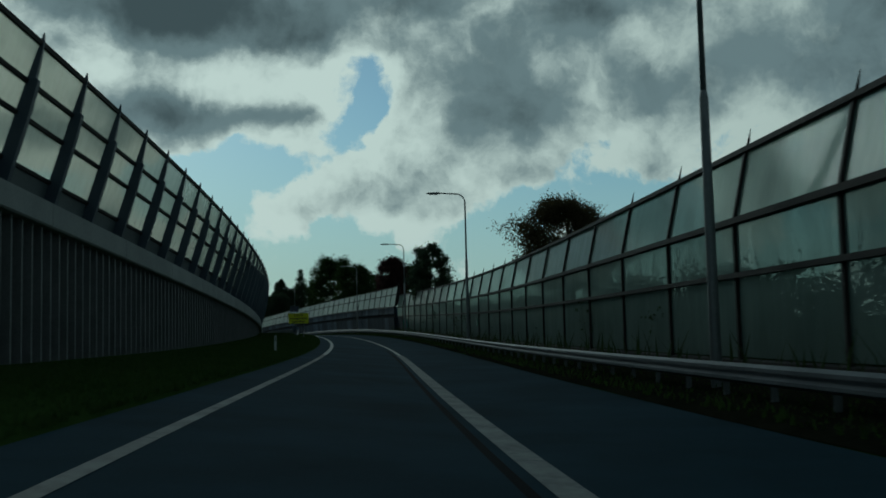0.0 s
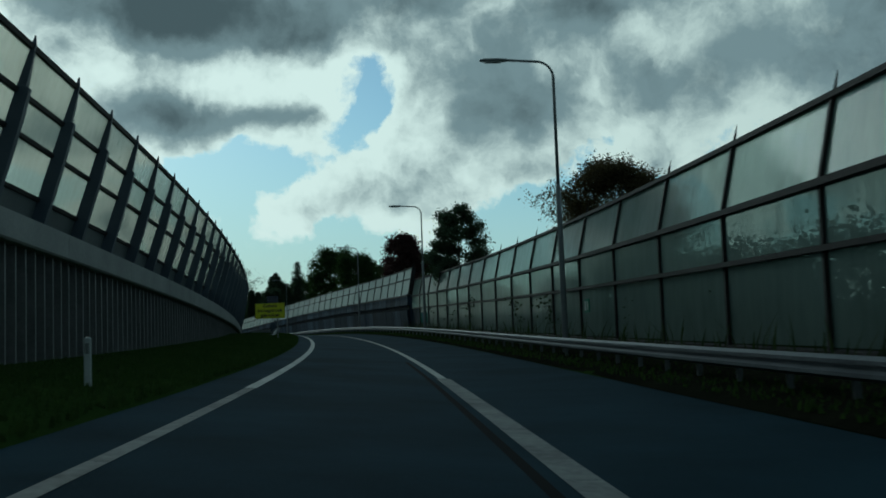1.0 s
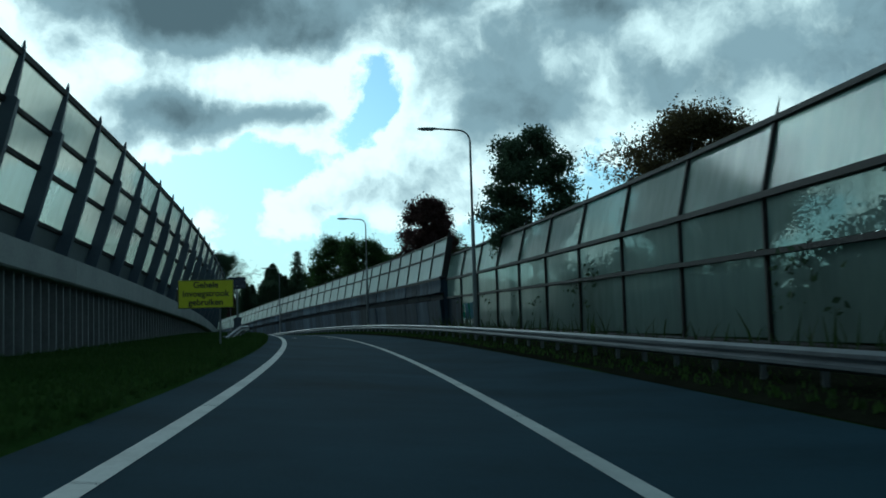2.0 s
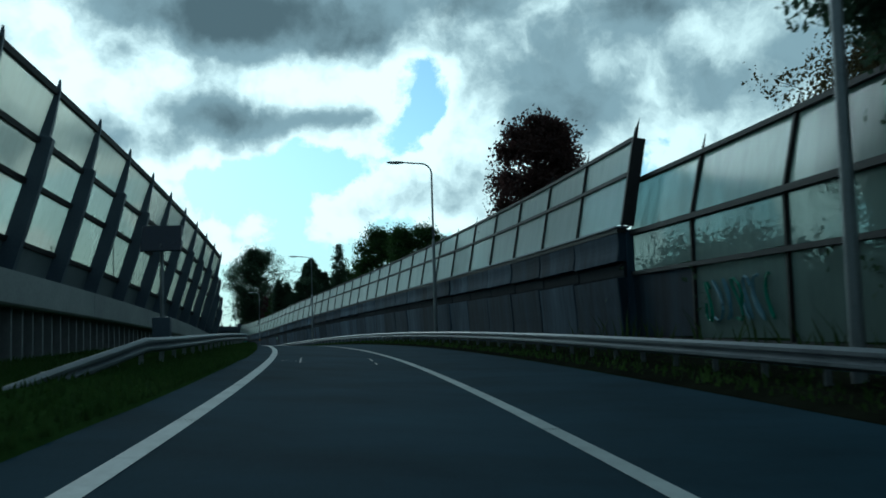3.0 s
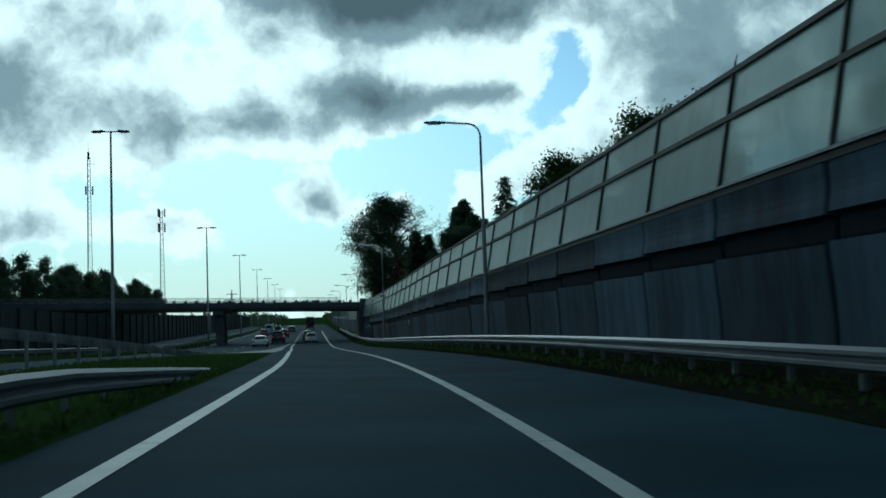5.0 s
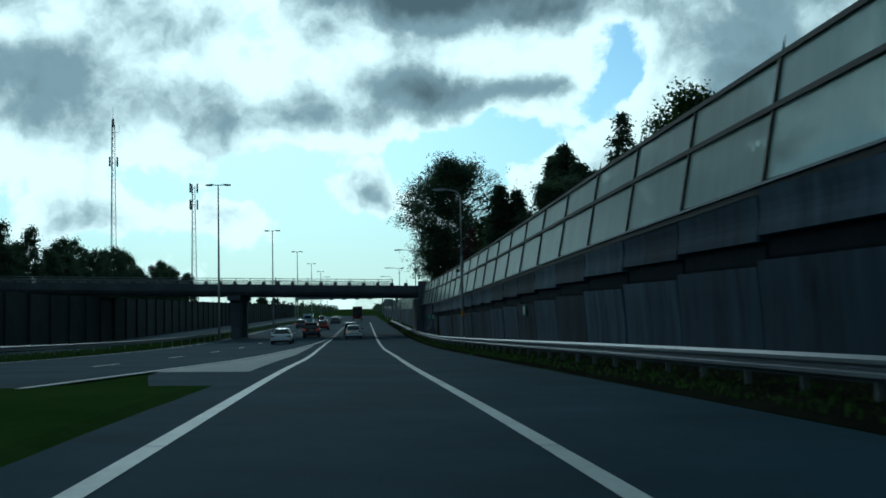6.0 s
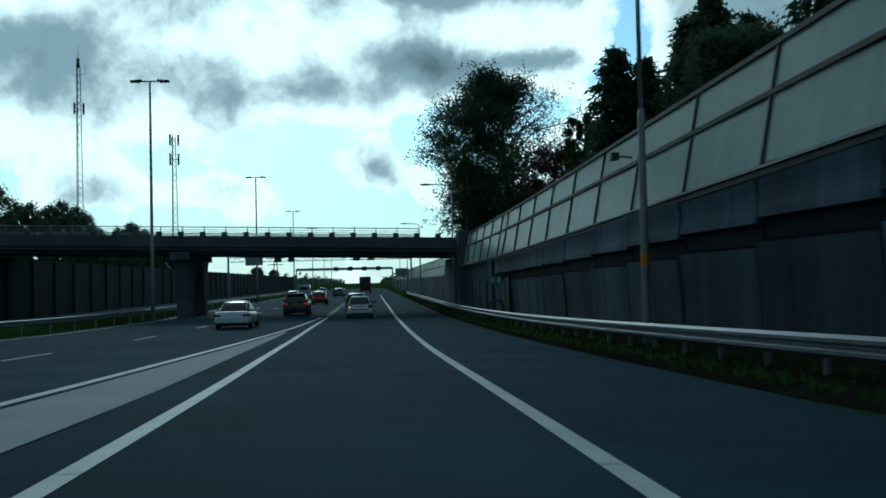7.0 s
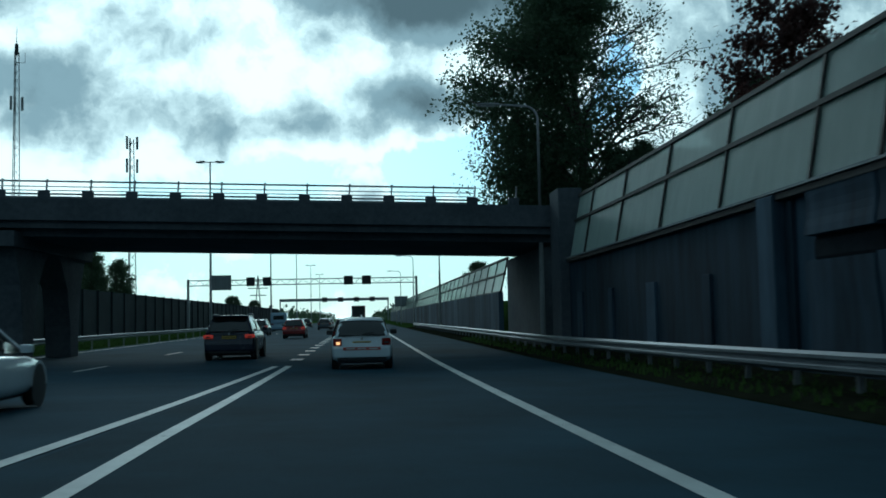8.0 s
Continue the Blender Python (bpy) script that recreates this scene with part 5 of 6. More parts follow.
def car(m, label, colour, L, W, H, clear=0.19, belt=0.94, style="hatch", wheel_r=0.31, plate=True, strip=False, lit=False, rails=False, blink=False):
    """A car with its tail at y = 0, driving along y. Stations run from the tail to the nose."""
    h = thing("car", m, label, "car", group="traffic on the motorway")
    w = W / 2
    # lower body
    if style == "saloon":
        st = [(0.00, 0.80, 0.45, 0.80), (0.05, 0.92, 0.36, 0.90), (0.25, 0.98, 0.26, belt + 0.02), (0.8, 1, 0.22, belt), (L * 0.5, 1, 0.20, belt - 0.02), (L - 1.2, 0.99, 0.20, belt - 0.06), (L - 0.5, 0.94, 0.22, belt - 0.16), (L - 0.12, 0.80, 0.26, belt - 0.30), (L, 0.62, 0.34, belt - 0.42)]
    else:
        st = [(0.00, 0.86, 0.36, 0.62), (0.03, 0.94, 0.30, 0.70), (0.10, 0.965, 0.27, belt - 0.03), (0.30, 0.985, 0.23, belt), (0.9, 1, clear, belt), (L * 0.5, 1, clear, belt - 0.02), (L - 1.25, 0.99, clear, belt - 0.04), (L - 0.45, 0.94, 0.22, belt - 0.14), (L - 0.1, 0.80, 0.26, belt - 0.26), (L, 0.62, 0.34, belt - 0.38)]
    bm = bmesh.new()
    rings = []
    for y, k, zb, zt in st:
        hw = w * k
        half = [(0.0, zb), (hw * 0.80, zb), (hw * 0.96, zb + 0.07), (hw, zb + 0.20), (hw, zb + (zt - zb) * 0.62), (hw * 0.985, zt - 0.07), (hw * 0.94, zt - 0.015), (hw * 0.80, zt), (0.0, zt + 0.012)]
        ring = [Vector((x, y, z)) for x, z in half] + [Vector((-x, y, z)) for x, z in half[-2:0:-1]]
        rings.append(ring)
    loft(bm, rings)
    body = part("body", bm, colour, h, smooth=True)
    # greenhouse: dark glass, then the painted roof and pillars on it
    if style == "saloon":
        gh = [(0.55, 0.80, 0.78, belt + 0.04), (1.25, 0.84, 0.66, H - 0.10), (1.9, 0.86, 0.66, H), (2.6, 0.86, 0.66, H - 0.02), (3.6, 0.86, 0.72, belt + 0.05)]
    elif style == "van":
        gh = [(0.03, 0.95, 0.92, H - 0.08), (0.15, 0.96, 0.93, H), (L * 0.55, 0.96, 0.93, H), (L - 1.5, 0.94, 0.82, H - 0.1), (L - 0.75, 0.92, 0.85, belt + 0.02)]
    else:
        gh = [(0.10, 0.87, 0.86, belt + 0.03), (0.17, 0.88, 0.80, belt + 0.20), (0.38, 0.89, 0.72, H - 0.09), (0.50, 0.895, 0.70, H - 0.03), (1.1, 0.90, 0.70, H), (2.2, 0.90, 0.70, H - 0.015), (2.75, 0.89, 0.70, H - 0.09), (3.35, 0.87, 0.78, belt + 0.03)]
    bm = bmesh.new()
    rings = []
    for y, kb, kt, zt in gh:
        b0, t0 = w * kb, w * kt
        zb = belt - 0.03
        half = [(0.0, zb), (b0, zb), (b0 * 0.995, zb + 0.04), ((b0 + t0) / 2 + 0.02, (zb + zt) / 2), (t0 + 0.01, max(zt - 0.07, zb + 0.05)), (t0 * 0.9, max(zt - 0.012, zb + 0.055)), (0.0, max(zt, zb + 0.06))]
        rings.append([Vector((x, y, z)) for x, z in half] + [Vector((-x, y, z)) for x, z in half[-2:0:-1]])
    loft(bm, rings)
    part("glasshouse", bm, colour if style == "van" else CAR_GLASS, h, "dark tinted windows" if style != "van" else "", smooth=True)
    if style == "van":
        part("rear_window", new_box(W * 0.66, 0.03, 0.5, Matrix.Translation((0, 0.02, belt + (H - belt) * 0.5)), 0.02), CAR_GLASS, h)
    else:
        # roof skin and pillars
        bm = bmesh.new()
        rg = []
        for y, kb, kt, zt in gh[2:-1] if style != "saloon" else gh[1:-1]:
            t0 = w * kt + 0.022
            rg.append([Vector((-t0, y, zt - 0.075)), Vector((-t0 * 0.93, y, zt - 0.005)), Vector((-t0 * 0.5, y, zt + 0.016)), Vector((0, y, zt + 0.02)), Vector((t0 * 0.5, y, zt + 0.016)), Vector((t0 * 0.93, y, zt - 0.005)), Vector((t0, y, zt - 0.075))])
        loft(bm, rg, close=False)
        part("roof", bm, colour, h, smooth=True)
        for sx in (-1, 1):
            for (i, j), wd in (((0, 2) if style != "saloon" else (0, 1), 0.085), ((-1, -2), 0.06)):
                (y0, kb0, kt0, z0), (y1, kb1, kt1, z1) = gh[i], gh[j]
                p = Vector((sx * (w * kb0 - 0.005), y0 + 0.02, belt - 0.02))
                q = Vector((sx * (w * kt1 + 0.01), y1 + 0.02, z1 - 0.06))
                bm = bmesh.new()
                d = Vector((0, wd, 0))
                e = Vector((-sx * wd * 0.9, 0, 0))
                loft(bm, [[p - d, p + d * 1.6, p + d * 1.6 + e * 0.3, p - d + e], [q - d, q + d, q + d + e * 0.3, q - d + e]])
                part("pillar", bm, colour, h)
            for yy in (L * 0.40,):
                part("door_pillar", new_box(0.03, 0.09, H - belt - 0.06, Matrix.Translation((sx * (w * 0.83), yy, (H + belt) / 2 - 0.02)) @ Matrix.Rotation(radians(-sx * 14), 4, "Y")), BLACK, h)
    for sx in (-1, 1):
        for yy in (0.78 if style != "saloon" else 1.0, L - 0.82):
            wheel(h, sx * (w - 0.11), yy, wheel_r, 0.205)
            bm = bmesh.new()
            n = 12
            ring = []
            for rr in (wheel_r + 0.015, wheel_r + 0.075):
                ring.append([Vector((sx * (w + 0.004), yy + rr * math.cos(math.pi * k / n), wheel_r + rr * math.sin(math.pi * k / n))) for k in range(n + 1)])
            loft(bm, ring, close=False)
            part("wheel_arch", bm, BLACK if rails else colour, h)
            bm = bmesh.new()
            bmesh.ops.create_circle(bm, cap_ends=True, segments=24, radius=wheel_r + 0.045, matrix=Matrix.Translation((sx * (w + 0.002), yy, wheel_r + 0.01)) @ Matrix.Rotation(radians(90), 4, "Y"))
            part("wheel_well", bm, BLACK, h)
        # mirrors
        mir = part("mirror", new_box(0.20, 0.13, 0.14, Matrix.Translation((sx * (w + 0.10), L - 1.75, belt + 0.07)), 0.04), colour if style != "hatch" or rails else BLACK, h)
    # tail
    tb = belt
    bump = part("rear_bumper", new_box(W * 0.93, 0.16, 0.30, Matrix.Translation((0, 0.03, 0.50)), 0.05), colour, h, smooth=False)
    part("bumper_skirt", new_box(W * 0.80, 0.14, 0.13, Matrix.Translation((0, 0.06, 0.33)), 0.03), BLACK, h)
    for sx in (-1, 1):
        tl = part("tail_light", new_box(0.25 if style == "hatch" else 0.36, 0.10, 0.21 if style == "hatch" else 0.13, Matrix.Translation((sx * (w * 0.93 - 0.12), 0.055, tb - 0.18)) @ Matrix.Rotation(radians(sx * 12), 4, "Z"), 0.03), TAIL_ON if lit else TAIL_RED, h, "red tail light")
        if blink and sx < 0:
            part("indicator", new_box(0.11, 0.03, 0.08, Matrix.Translation((sx * (w * 0.93 - 0.14), -0.005, tb - 0.21)), 0.012), BLINK_ON, tl, "lit orange indicator")
        else:
            part("lens_band", new_box(0.16, 0.02, 0.05, Matrix.Translation((sx * (w * 0.93 - 0.13), 0.0, tb - 0.20)), 0.008), BLACK, tl)
    gate = part("tailgate_seam", new_box(W * 0.62, 0.012, 0.014, Matrix.Translation((0, 0.055, tb - 0.04))), BLACK, h)
    if plate:
        pl = part("number_plate", new_box(0.52, 0.015, 0.11, Matrix.Translation((0, 0.055 if not rails else 0.045, tb - 0.22)), 0.004), PLATE_YELLOW, h, "yellow number plate")
        for i in range(6):
            part("plate_bar", new_box(0.045, 0.004, 0.06, Matrix.Translation((-0.19 + i * 0.076, 0.045 if not rails else 0.035, tb - 0.22))), BLACK, pl)
        part("plate_recess", new_box(0.58, 0.03, 0.16, Matrix.Translation((0, 0.072, tb - 0.215)), 0.01), colour if not rails else BLACK, h)
    part("badge", tube(bmesh.new(), [(0, 0.075, tb - 0.09), (0, 0.05, tb - 0.09)], 0.04, 12), RIM, h)
    if strip:
        sp = part("tail_strip", new_box(1.06, 0.012, 0.085, Matrix.Translation((0, -0.055, 0.605)), 0.006), STRIPE_RED, h, "red sticker strip on the bumper")
        for i in range(3):
            part("strip_bar", new_box(0.24, 0.004, 0.03, Matrix.Translation((-0.32 + i * 0.32, -0.0625, 0.605))), WHITE_SIGN, sp)
    if style != "van":
        part("wiper", tube(bmesh.new(), [(0, 0.07, belt + 0.03), (0.34, 0.10, belt + 0.09)], 0.012, 5), BLACK, h)
        part("aerial", new_box(0.04, 0.16, 0.07, Matrix.Translation((0, 0.75, H + 0.04)) @ Matrix.Rotation(radians(14), 4, "X"), 0.015), colour, h)
    if rails:
        for sx in (-1, 1):
            part("roof_rail", tube(bmesh.new(), [(sx * w * 0.70, 0.55, H - 0.02), (sx * w * 0.70, 0.75, H + 0.05), (sx * w * 0.70, 2.1, H + 0.05), (sx * w * 0.70, 2.4, H - 0.02)], 0.02, 6), GALV, h)
        part("spoiler", new_box(W * 0.66, 0.26, 0.05, Matrix.Translation((0, 0.36, H - 0.03)), 0.02), colour, h)
        part("exhaust", tube(bmesh.new(), [(-0.5, 0.02, 0.30), (-0.5, 0.2, 0.30)], 0.04, 8), RIM, h)
    else:
        part("exhaust", tube(bmesh.new(), [(-0.42, 0.06, 0.27), (-0.42, 0.3, 0.27)], 0.028, 8), BLACK, h)
    # underside
    part("underbody", new_box(W * 0.82, L * 0.8, 0.12, Matrix.Translation((0, L / 2, 0.24))), BLACK, h)
    # nose
    for sx in (-1, 1):
        part("headlight", new_box(0.34, 0.2, 0.12, Matrix.Translation((sx * w * 0.66, L - 0.14, belt - 0.30)) @ Matrix.Rotation(radians(-sx * 25), 4, "Z"), 0.03), CAR_GLASS, h)
    return h


white = car(stand(301.6, -2.42), "pale white hatchback with a red strip and a lit indicator", CAR_WHITE, 4.0, 1.73, 1.467, belt=0.97, strip=True, blink=True)
suv = car(stand(311.0, -7.35), "dark navy sports utility car with roof rails and lit tail lights", CAR_NAVY, 4.65, 1.90, 1.68, clear=0.26, belt=1.08, wheel_r=0.37, rails=True, lit=True, style="suv")
car(stand(318.5, -2.9), "black hatchback driving ahead in the merging lane", CAR_BLACK, 4.2, 1.78, 1.52, belt=0.98)
car(stand(286.8, -8.75), "glossy white saloon with black rims on the main carriageway", CAR_WHITE, 4.7, 1.85, 1.44, belt=0.90, style="saloon", wheel_r=0.34)
car(stand(350.0, -7.6), "dark red hatchback on the main carriageway", CAR_RED, 4.1, 1.76, 1.50, belt=0.98, lit=True)
car(stand(367.0, -12.0), "dark grey hatchback in the second lane", CAR_GREY, 4.2, 1.78, 1.50, belt=0.98, lit=True)
car(stand(392.0, -12.2), "pale blue delivery van in the second lane", VAN_BLUE, 5.2, 1.95, 2.3, clear=0.25, belt=1.1, style="van", wheel_r=0.34, plate=False)
car(stand(404.0, -7.3), "dark grey car far ahead on the carriageway", CAR_GREY, 4.3, 1.8, 1.48, belt=0.97)
car(stand(425.0, -7.5), "silver car far ahead on the carriageway", CAR_SILVER, 4.3, 1.8, 1.48, belt=0.97)
car(stand(446.0, -12.0), "black car far ahead on the carriageway", CAR_BLACK, 4.3, 1.8, 1.48, belt=0.97)


def lorry(m):
    h = thing("lorry", m, "dark box lorry far ahead in the merging lane", "lorry", group="traffic on the motorway")
    part("box", new_box(2.5, 7.5, 2.7, Matrix.Translation((0, 3.8, 2.35)), 0.04), CAR_RED, h)
    part("rear_door", new_box(2.36, 0.05, 2.5, Matrix.Translation((0, 0.03, 2.35)), 0.01), CAR_BLACK, h)
    part("cab", new_box(2.4, 2.0, 2.5, Matrix.Translation((0, 8.8, 1.9)), 0.15), CAR_RED, h)
    part("underrun", new_box(2.3, 0.12, 0.22, Matrix.Translation((0, 0.1, 0.62)), 0.02), BLACK, h)
    for sx in (-1, 1):
        for y in (1.6, 2.8, 8.6):
            wheel(h, sx * 1.08, y, 0.48, 0.3)
        part("tail_light", new_box(0.3, 0.06, 0.14, Matrix.Translation((sx * 0.95, 0.05, 0.85)), 0.01), TAIL_ON, h)


lorry(stand(455.0, -3.0))

# ---- trees and plants ----
def tree_mesh(seed, height, crown_r, crown_lo, leaves, leaf, shape="round", trunk_r=0.2, sparse=None, limbs=9):
    """Trunk and limbs as one mesh, leaves as another: limbs fork towards an uneven crown, clumps of leaves sit on the twigs."""
    rng = random.Random(seed)
    bm = bmesh.new()
    tips = []

    def radius_at(f):
        """Crown radius at height fraction f of the crown."""
        if shape == "cone":
            return crown_r * max(0.05, 1.0 - f) ** 0.9
        if shape == "poplar":
            return crown_r * math.sin(math.pi * min(1, 0.12 + 0.85 * f)) ** 0.6
        return crown_r * math.sin(math.pi * min(0.96, 0.16 + 0.78 * f)) ** 0.55

    top = Vector((rng.uniform(-0.05, 0.05) * height, rng.uniform(-0.05, 0.05) * height, height * 0.95))
    spine = [Vector((0, 0, -0.6))]
    for i in range(1, 8):
        f = i / 7
        spine.append(Vector((top.x * f + rng.uniform(-1, 1) * 0.03 * crown_r, top.y * f + rng.uniform(-1, 1) * 0.03 * crown_r, top.z * f)))
    tube(bm, spine, [trunk_r * (1.15 - 0.95 * i / 7) for i in range(8)], 7)
    n = limbs * 3
    for i in range(n):
        f = (i + rng.random()) / n
        z = crown_lo + (height - crown_lo) * f
        a = i * 2.399 + rng.uniform(-0.4, 0.4)
        r = radius_at(f) * rng.uniform(0.72, 1.08)
        rise_ = 0.0 if shape == "cone" else rng.uniform(0.12, 0.4) * r
        z0 = max(crown_lo * 0.75, z - rise_ - 0.15 * r)
        k = z0 / top.z
        p0 = Vector((top.x * k, top.y * k, z0))
        end = Vector((p0.x + math.cos(a) * r, p0.y + math.sin(a) * r, min(height, z0 + rise_ + 0.25 * r if shape != "cone" else z0 - 0.12 * r)))
        mid = (p0 + end) / 2 + Vector((0, 0, 0.10 * r)) + Vector([rng.uniform(-1, 1) * 0.08 * r for _ in range(3)])
        rr = trunk_r * (0.42 - 0.25 * f)
        tube(bm, [p0, mid, end], [rr, rr * 0.6, rr * 0.2], 5, cap=False)
        tips.append((mid, end, 1.0))
        for j in range(6):
            b = a + rng.uniform(-1.2, 1.2)
            st_ = mid.lerp(end, rng.uniform(-0.2, 0.9))
            q = st_ + Vector((math.cos(b), math.sin(b), rng.uniform(-0.25, 0.6))) * r * rng.uniform(0.25, 0.5)
            tube(bm, [st_, (st_ + q) / 2 + Vector((0, 0, 0.04 * r)), q], [rr * 0.45, rr * 0.3, rr * 0.12], 4, cap=False)
            tips.append((st_, q, 1.0))
            for _ in range(2):
                g = st_.lerp(q, rng.uniform(0.35, 0.8))
                h2 = g + Vector((rng.uniform(-1, 1), rng.uniform(-1, 1), rng.uniform(-0.5, 0.8))) * r * 0.2
                tube(bm, [g, h2], [rr * 0.22, rr * 0.08], 3, cap=False)
                tips.append((g, h2, 0.9))
    wood = mesh_of(bm, "trunk", BARK, True)
    weights = []
    for _, p, wgt in tips:
        k = wgt
        if sparse and sparse(p):
            k *= 0.13
        weights.append(k)
    pick = rng.choices(range(len(tips)), weights, k=leaves // 6)
    nr = np.random.default_rng(seed)
    A = np.array([tips[i][0] for i in pick])
    B = np.array([tips[i][1] for i in pick])
    C = A + (B - A) * nr.uniform(0.25, 1.08, (len(pick), 1))
    spread = crown_r * (0.115 if shape != "cone" else 0.03)
    cen = C + nr.normal(0, spread, C.shape) * (1, 1, 0.75)
    pts = np.repeat(cen, 6, 0) + nr.normal(0, leaf * 1.0, (len(cen) * 6, 3))
    m = len(pts)
    size = leaf * nr.uniform(0.55, 1.25, (m, 1))
    d = nr.normal(0, 1, (m, 3))
    d /= np.linalg.norm(d, axis=1, keepdims=True)
    e = np.cross(d, nr.normal(0, 1, (m, 3)))
    e /= np.linalg.norm(e, axis=1, keepdims=True) + 1e-9
    nrm = np.cross(d, e)
    v = np.empty((m, 4, 3))
    v[:, 0] = pts - d * size * 0.55
    v[:, 1] = pts + e * size * 0.34 + nrm * size * 0.10
    v[:, 2] = pts + d * size * 0.55
    v[:, 3] = pts - e * size * 0.34 + nrm * size * 0.10
    idx = np.arange(m * 4).reshape(m, 4)
    me = bpy.data.meshes.new("crown")
    me.from_pydata(v.reshape(-1, 3).tolist(), [], idx.tolist())
    return wood, me


def tree(name, meshes, mat, m, label, group="", category="tree"):
    h = thing(name, m, label, category, group)
    part("trunk", meshes[0], None, h)
    me = meshes[1]
    if not me.materials:
        me.materials.append(mat)
    part("crown", me, None, h)
    return h


def sit(s, off, turn=0.0, k=1.0, z=None):
    zz = 0.25 + (1.2 + 1.6 * min(max((s - 100) / 40, 0), 1)) * min(1, (off - 5.5) / 6) if off > 5.5 else -0.1
    return stand(s, off, (zz if z is None else z) - 0.1, turn) @ Matrix.Diagonal((k, k, k, 1))


def conifer_mesh(seed, height, r0, gap, per, leaf, sprays, forks=1, droop=0.25):
    """A straight stem with whorls of drooping branches; needle sprays hang along each branch."""
    rng = random.Random(seed)
    nr = np.random.default_rng(seed)
    bm = bmesh.new()
    A, B = [], []
    for k in range(forks):
        lean_ = (k - (forks - 1) / 2) * 1.9
        top = height * (1.0 - 0.05 * k)
        axis = lambda z: Vector((lean_ * min(1, z / (0.55 * height)), 0.15 * k, z))
        tube(bm, [axis(top * q / 8) - Vector((0, 0, 0.6 if q == 0 else 0)) for q in range(9)], [0.24 * (1.05 - q / 8.0) for q in range(9)], 7)
        z = 1.4
        while z < top - 0.2:
            f = z / top
            reach = r0 * (1 - f) ** 0.62 * rng.uniform(0.8, 1.1) + 0.12
            for q in range(per):
                a = q * 6.283 / per + rng.uniform(-0.5, 0.5) + z * 2.1
                ln = reach * rng.uniform(0.7, 1.15)
                p = axis(z + rng.uniform(-0.2, 0.2) * gap)
                d = Vector((math.cos(a), math.sin(a), 0))
                m_ = p + d * ln * 0.55 + Vector((0, 0, 0.02 * ln - droop * 0.2 * ln))
                e = p + d * ln + Vector((0, 0, -droop * ln + 0.06 * ln))
                tube(bm, [p, m_, e], [0.045 * (1.2 - f), 0.03 * (1.2 - f), 0.008], 4, cap=False)
                A += [p.lerp(m_, 0.3), m_]
                B += [m_, e]
            z += gap * rng.uniform(0.8, 1.25) * (1.15 - 0.45 * f)
    wood = mesh_of(bm, "trunk", BARK, True)
    A, B = np.array(A), np.array(B)
    ln = np.linalg.norm(B - A, axis=1)
    pick = nr.choice(len(A), sprays, p=ln / ln.sum())
    C = A[pick] + (B - A)[pick] * nr.uniform(0, 1.05, (sprays, 1))
    side = nr.normal(0, 1, C.shape) * (0.16, 0.16, 0.06) * leaf * 3.2
    C = C + side - np.stack([np.zeros(sprays), np.zeros(sprays), np.abs(nr.normal(0, leaf * 0.55, sprays))], 1)
    d = (B - A)[pick] / ln[pick][:, None] + nr.normal(0, 0.55, C.shape)
    d[:, 2] -= 0.35
    return wood, leaf_cards(C, d, leaf * nr.uniform(0.6, 1.25, (sprays, 1)), nr, 0.20)


def leaf_cards(C, d, size, nr, wide):
    """Small folded leaves at the points C, along d."""
    m = len(C)
    d = d / (np.linalg.norm(d, axis=1, keepdims=True) + 1e-9)
    e = np.cross(d, nr.normal(0, 1, (m, 3)))
    e /= np.linalg.norm(e, axis=1, keepdims=True) + 1e-9
    nrm = np.cross(d, e)
    v = np.stack([C - d * size * 0.55, C + e * size * wide + nrm * size * 0.10, C + d * size * 0.55, C - e * size * wide + nrm * size * 0.10], 1)
    me = bpy.data.meshes.new("crown")
    me.from_pydata(v.reshape(-1, 3).tolist(), [], np.arange(m * 4).reshape(m, 4).tolist())
    return me


def birch_mesh(seed, height, crown_r, sprays, leaf):
    """A slender stem with arching limbs and strings of leaves hanging from them."""
    rng = random.Random(seed)
    nr = np.random.default_rng(seed)
    bm = bmesh.new()
    tube(bm, [(0, 0, -0.6), (0.1, 0, height * 0.5), (0.0, 0.1, height * 0.97)], [0.14, 0.09, 0.02], 6)
    C, D = [], []
    for i in range(46):
        f = (i + rng.random()) / 46
        z = height * (0.25 + 0.72 * f)
        a = i * 2.399
        r = crown_r * (math.sin(math.pi * (0.18 + 0.74 * f)) ** 0.7) * rng.uniform(0.55, 1.1)
        p, e = Vector((0.05, 0.03, z - 0.5 * r)), Vector((math.cos(a) * r, math.sin(a) * r, z + 0.12 * r))
        m_ = (p + e) / 2 + Vector((0, 0, 0.25 * r))
        tube(bm, [p, m_, e], [0.035, 0.022, 0.008], 4, cap=False)
        for _ in range(9):
            g = m_.lerp(e, rng.random())
            h2 = g + Vector((rng.uniform(-0.12, 0.12), rng.uniform(-0.12, 0.12), -rng.uniform(0.3, 1.25)))
            tube(bm, [g, h2], [0.007, 0.003], 3, cap=False)
            for _ in range(sprays // (46 * 9)):
                C.append(g.lerp(h2, rng.random()) + Vector((rng.uniform(-1, 1), rng.uniform(-1, 1), 0)) * 0.1)
    C = np.array(C)
    d = nr.normal(0, 0.5, C.shape) + np.array((0, 0, -0.8))
    return mesh_of(bm, "trunk", BARK, True), leaf_cards(C, d, leaf * nr.uniform(0.6, 1.2, (len(C), 1)), nr, 0.32)


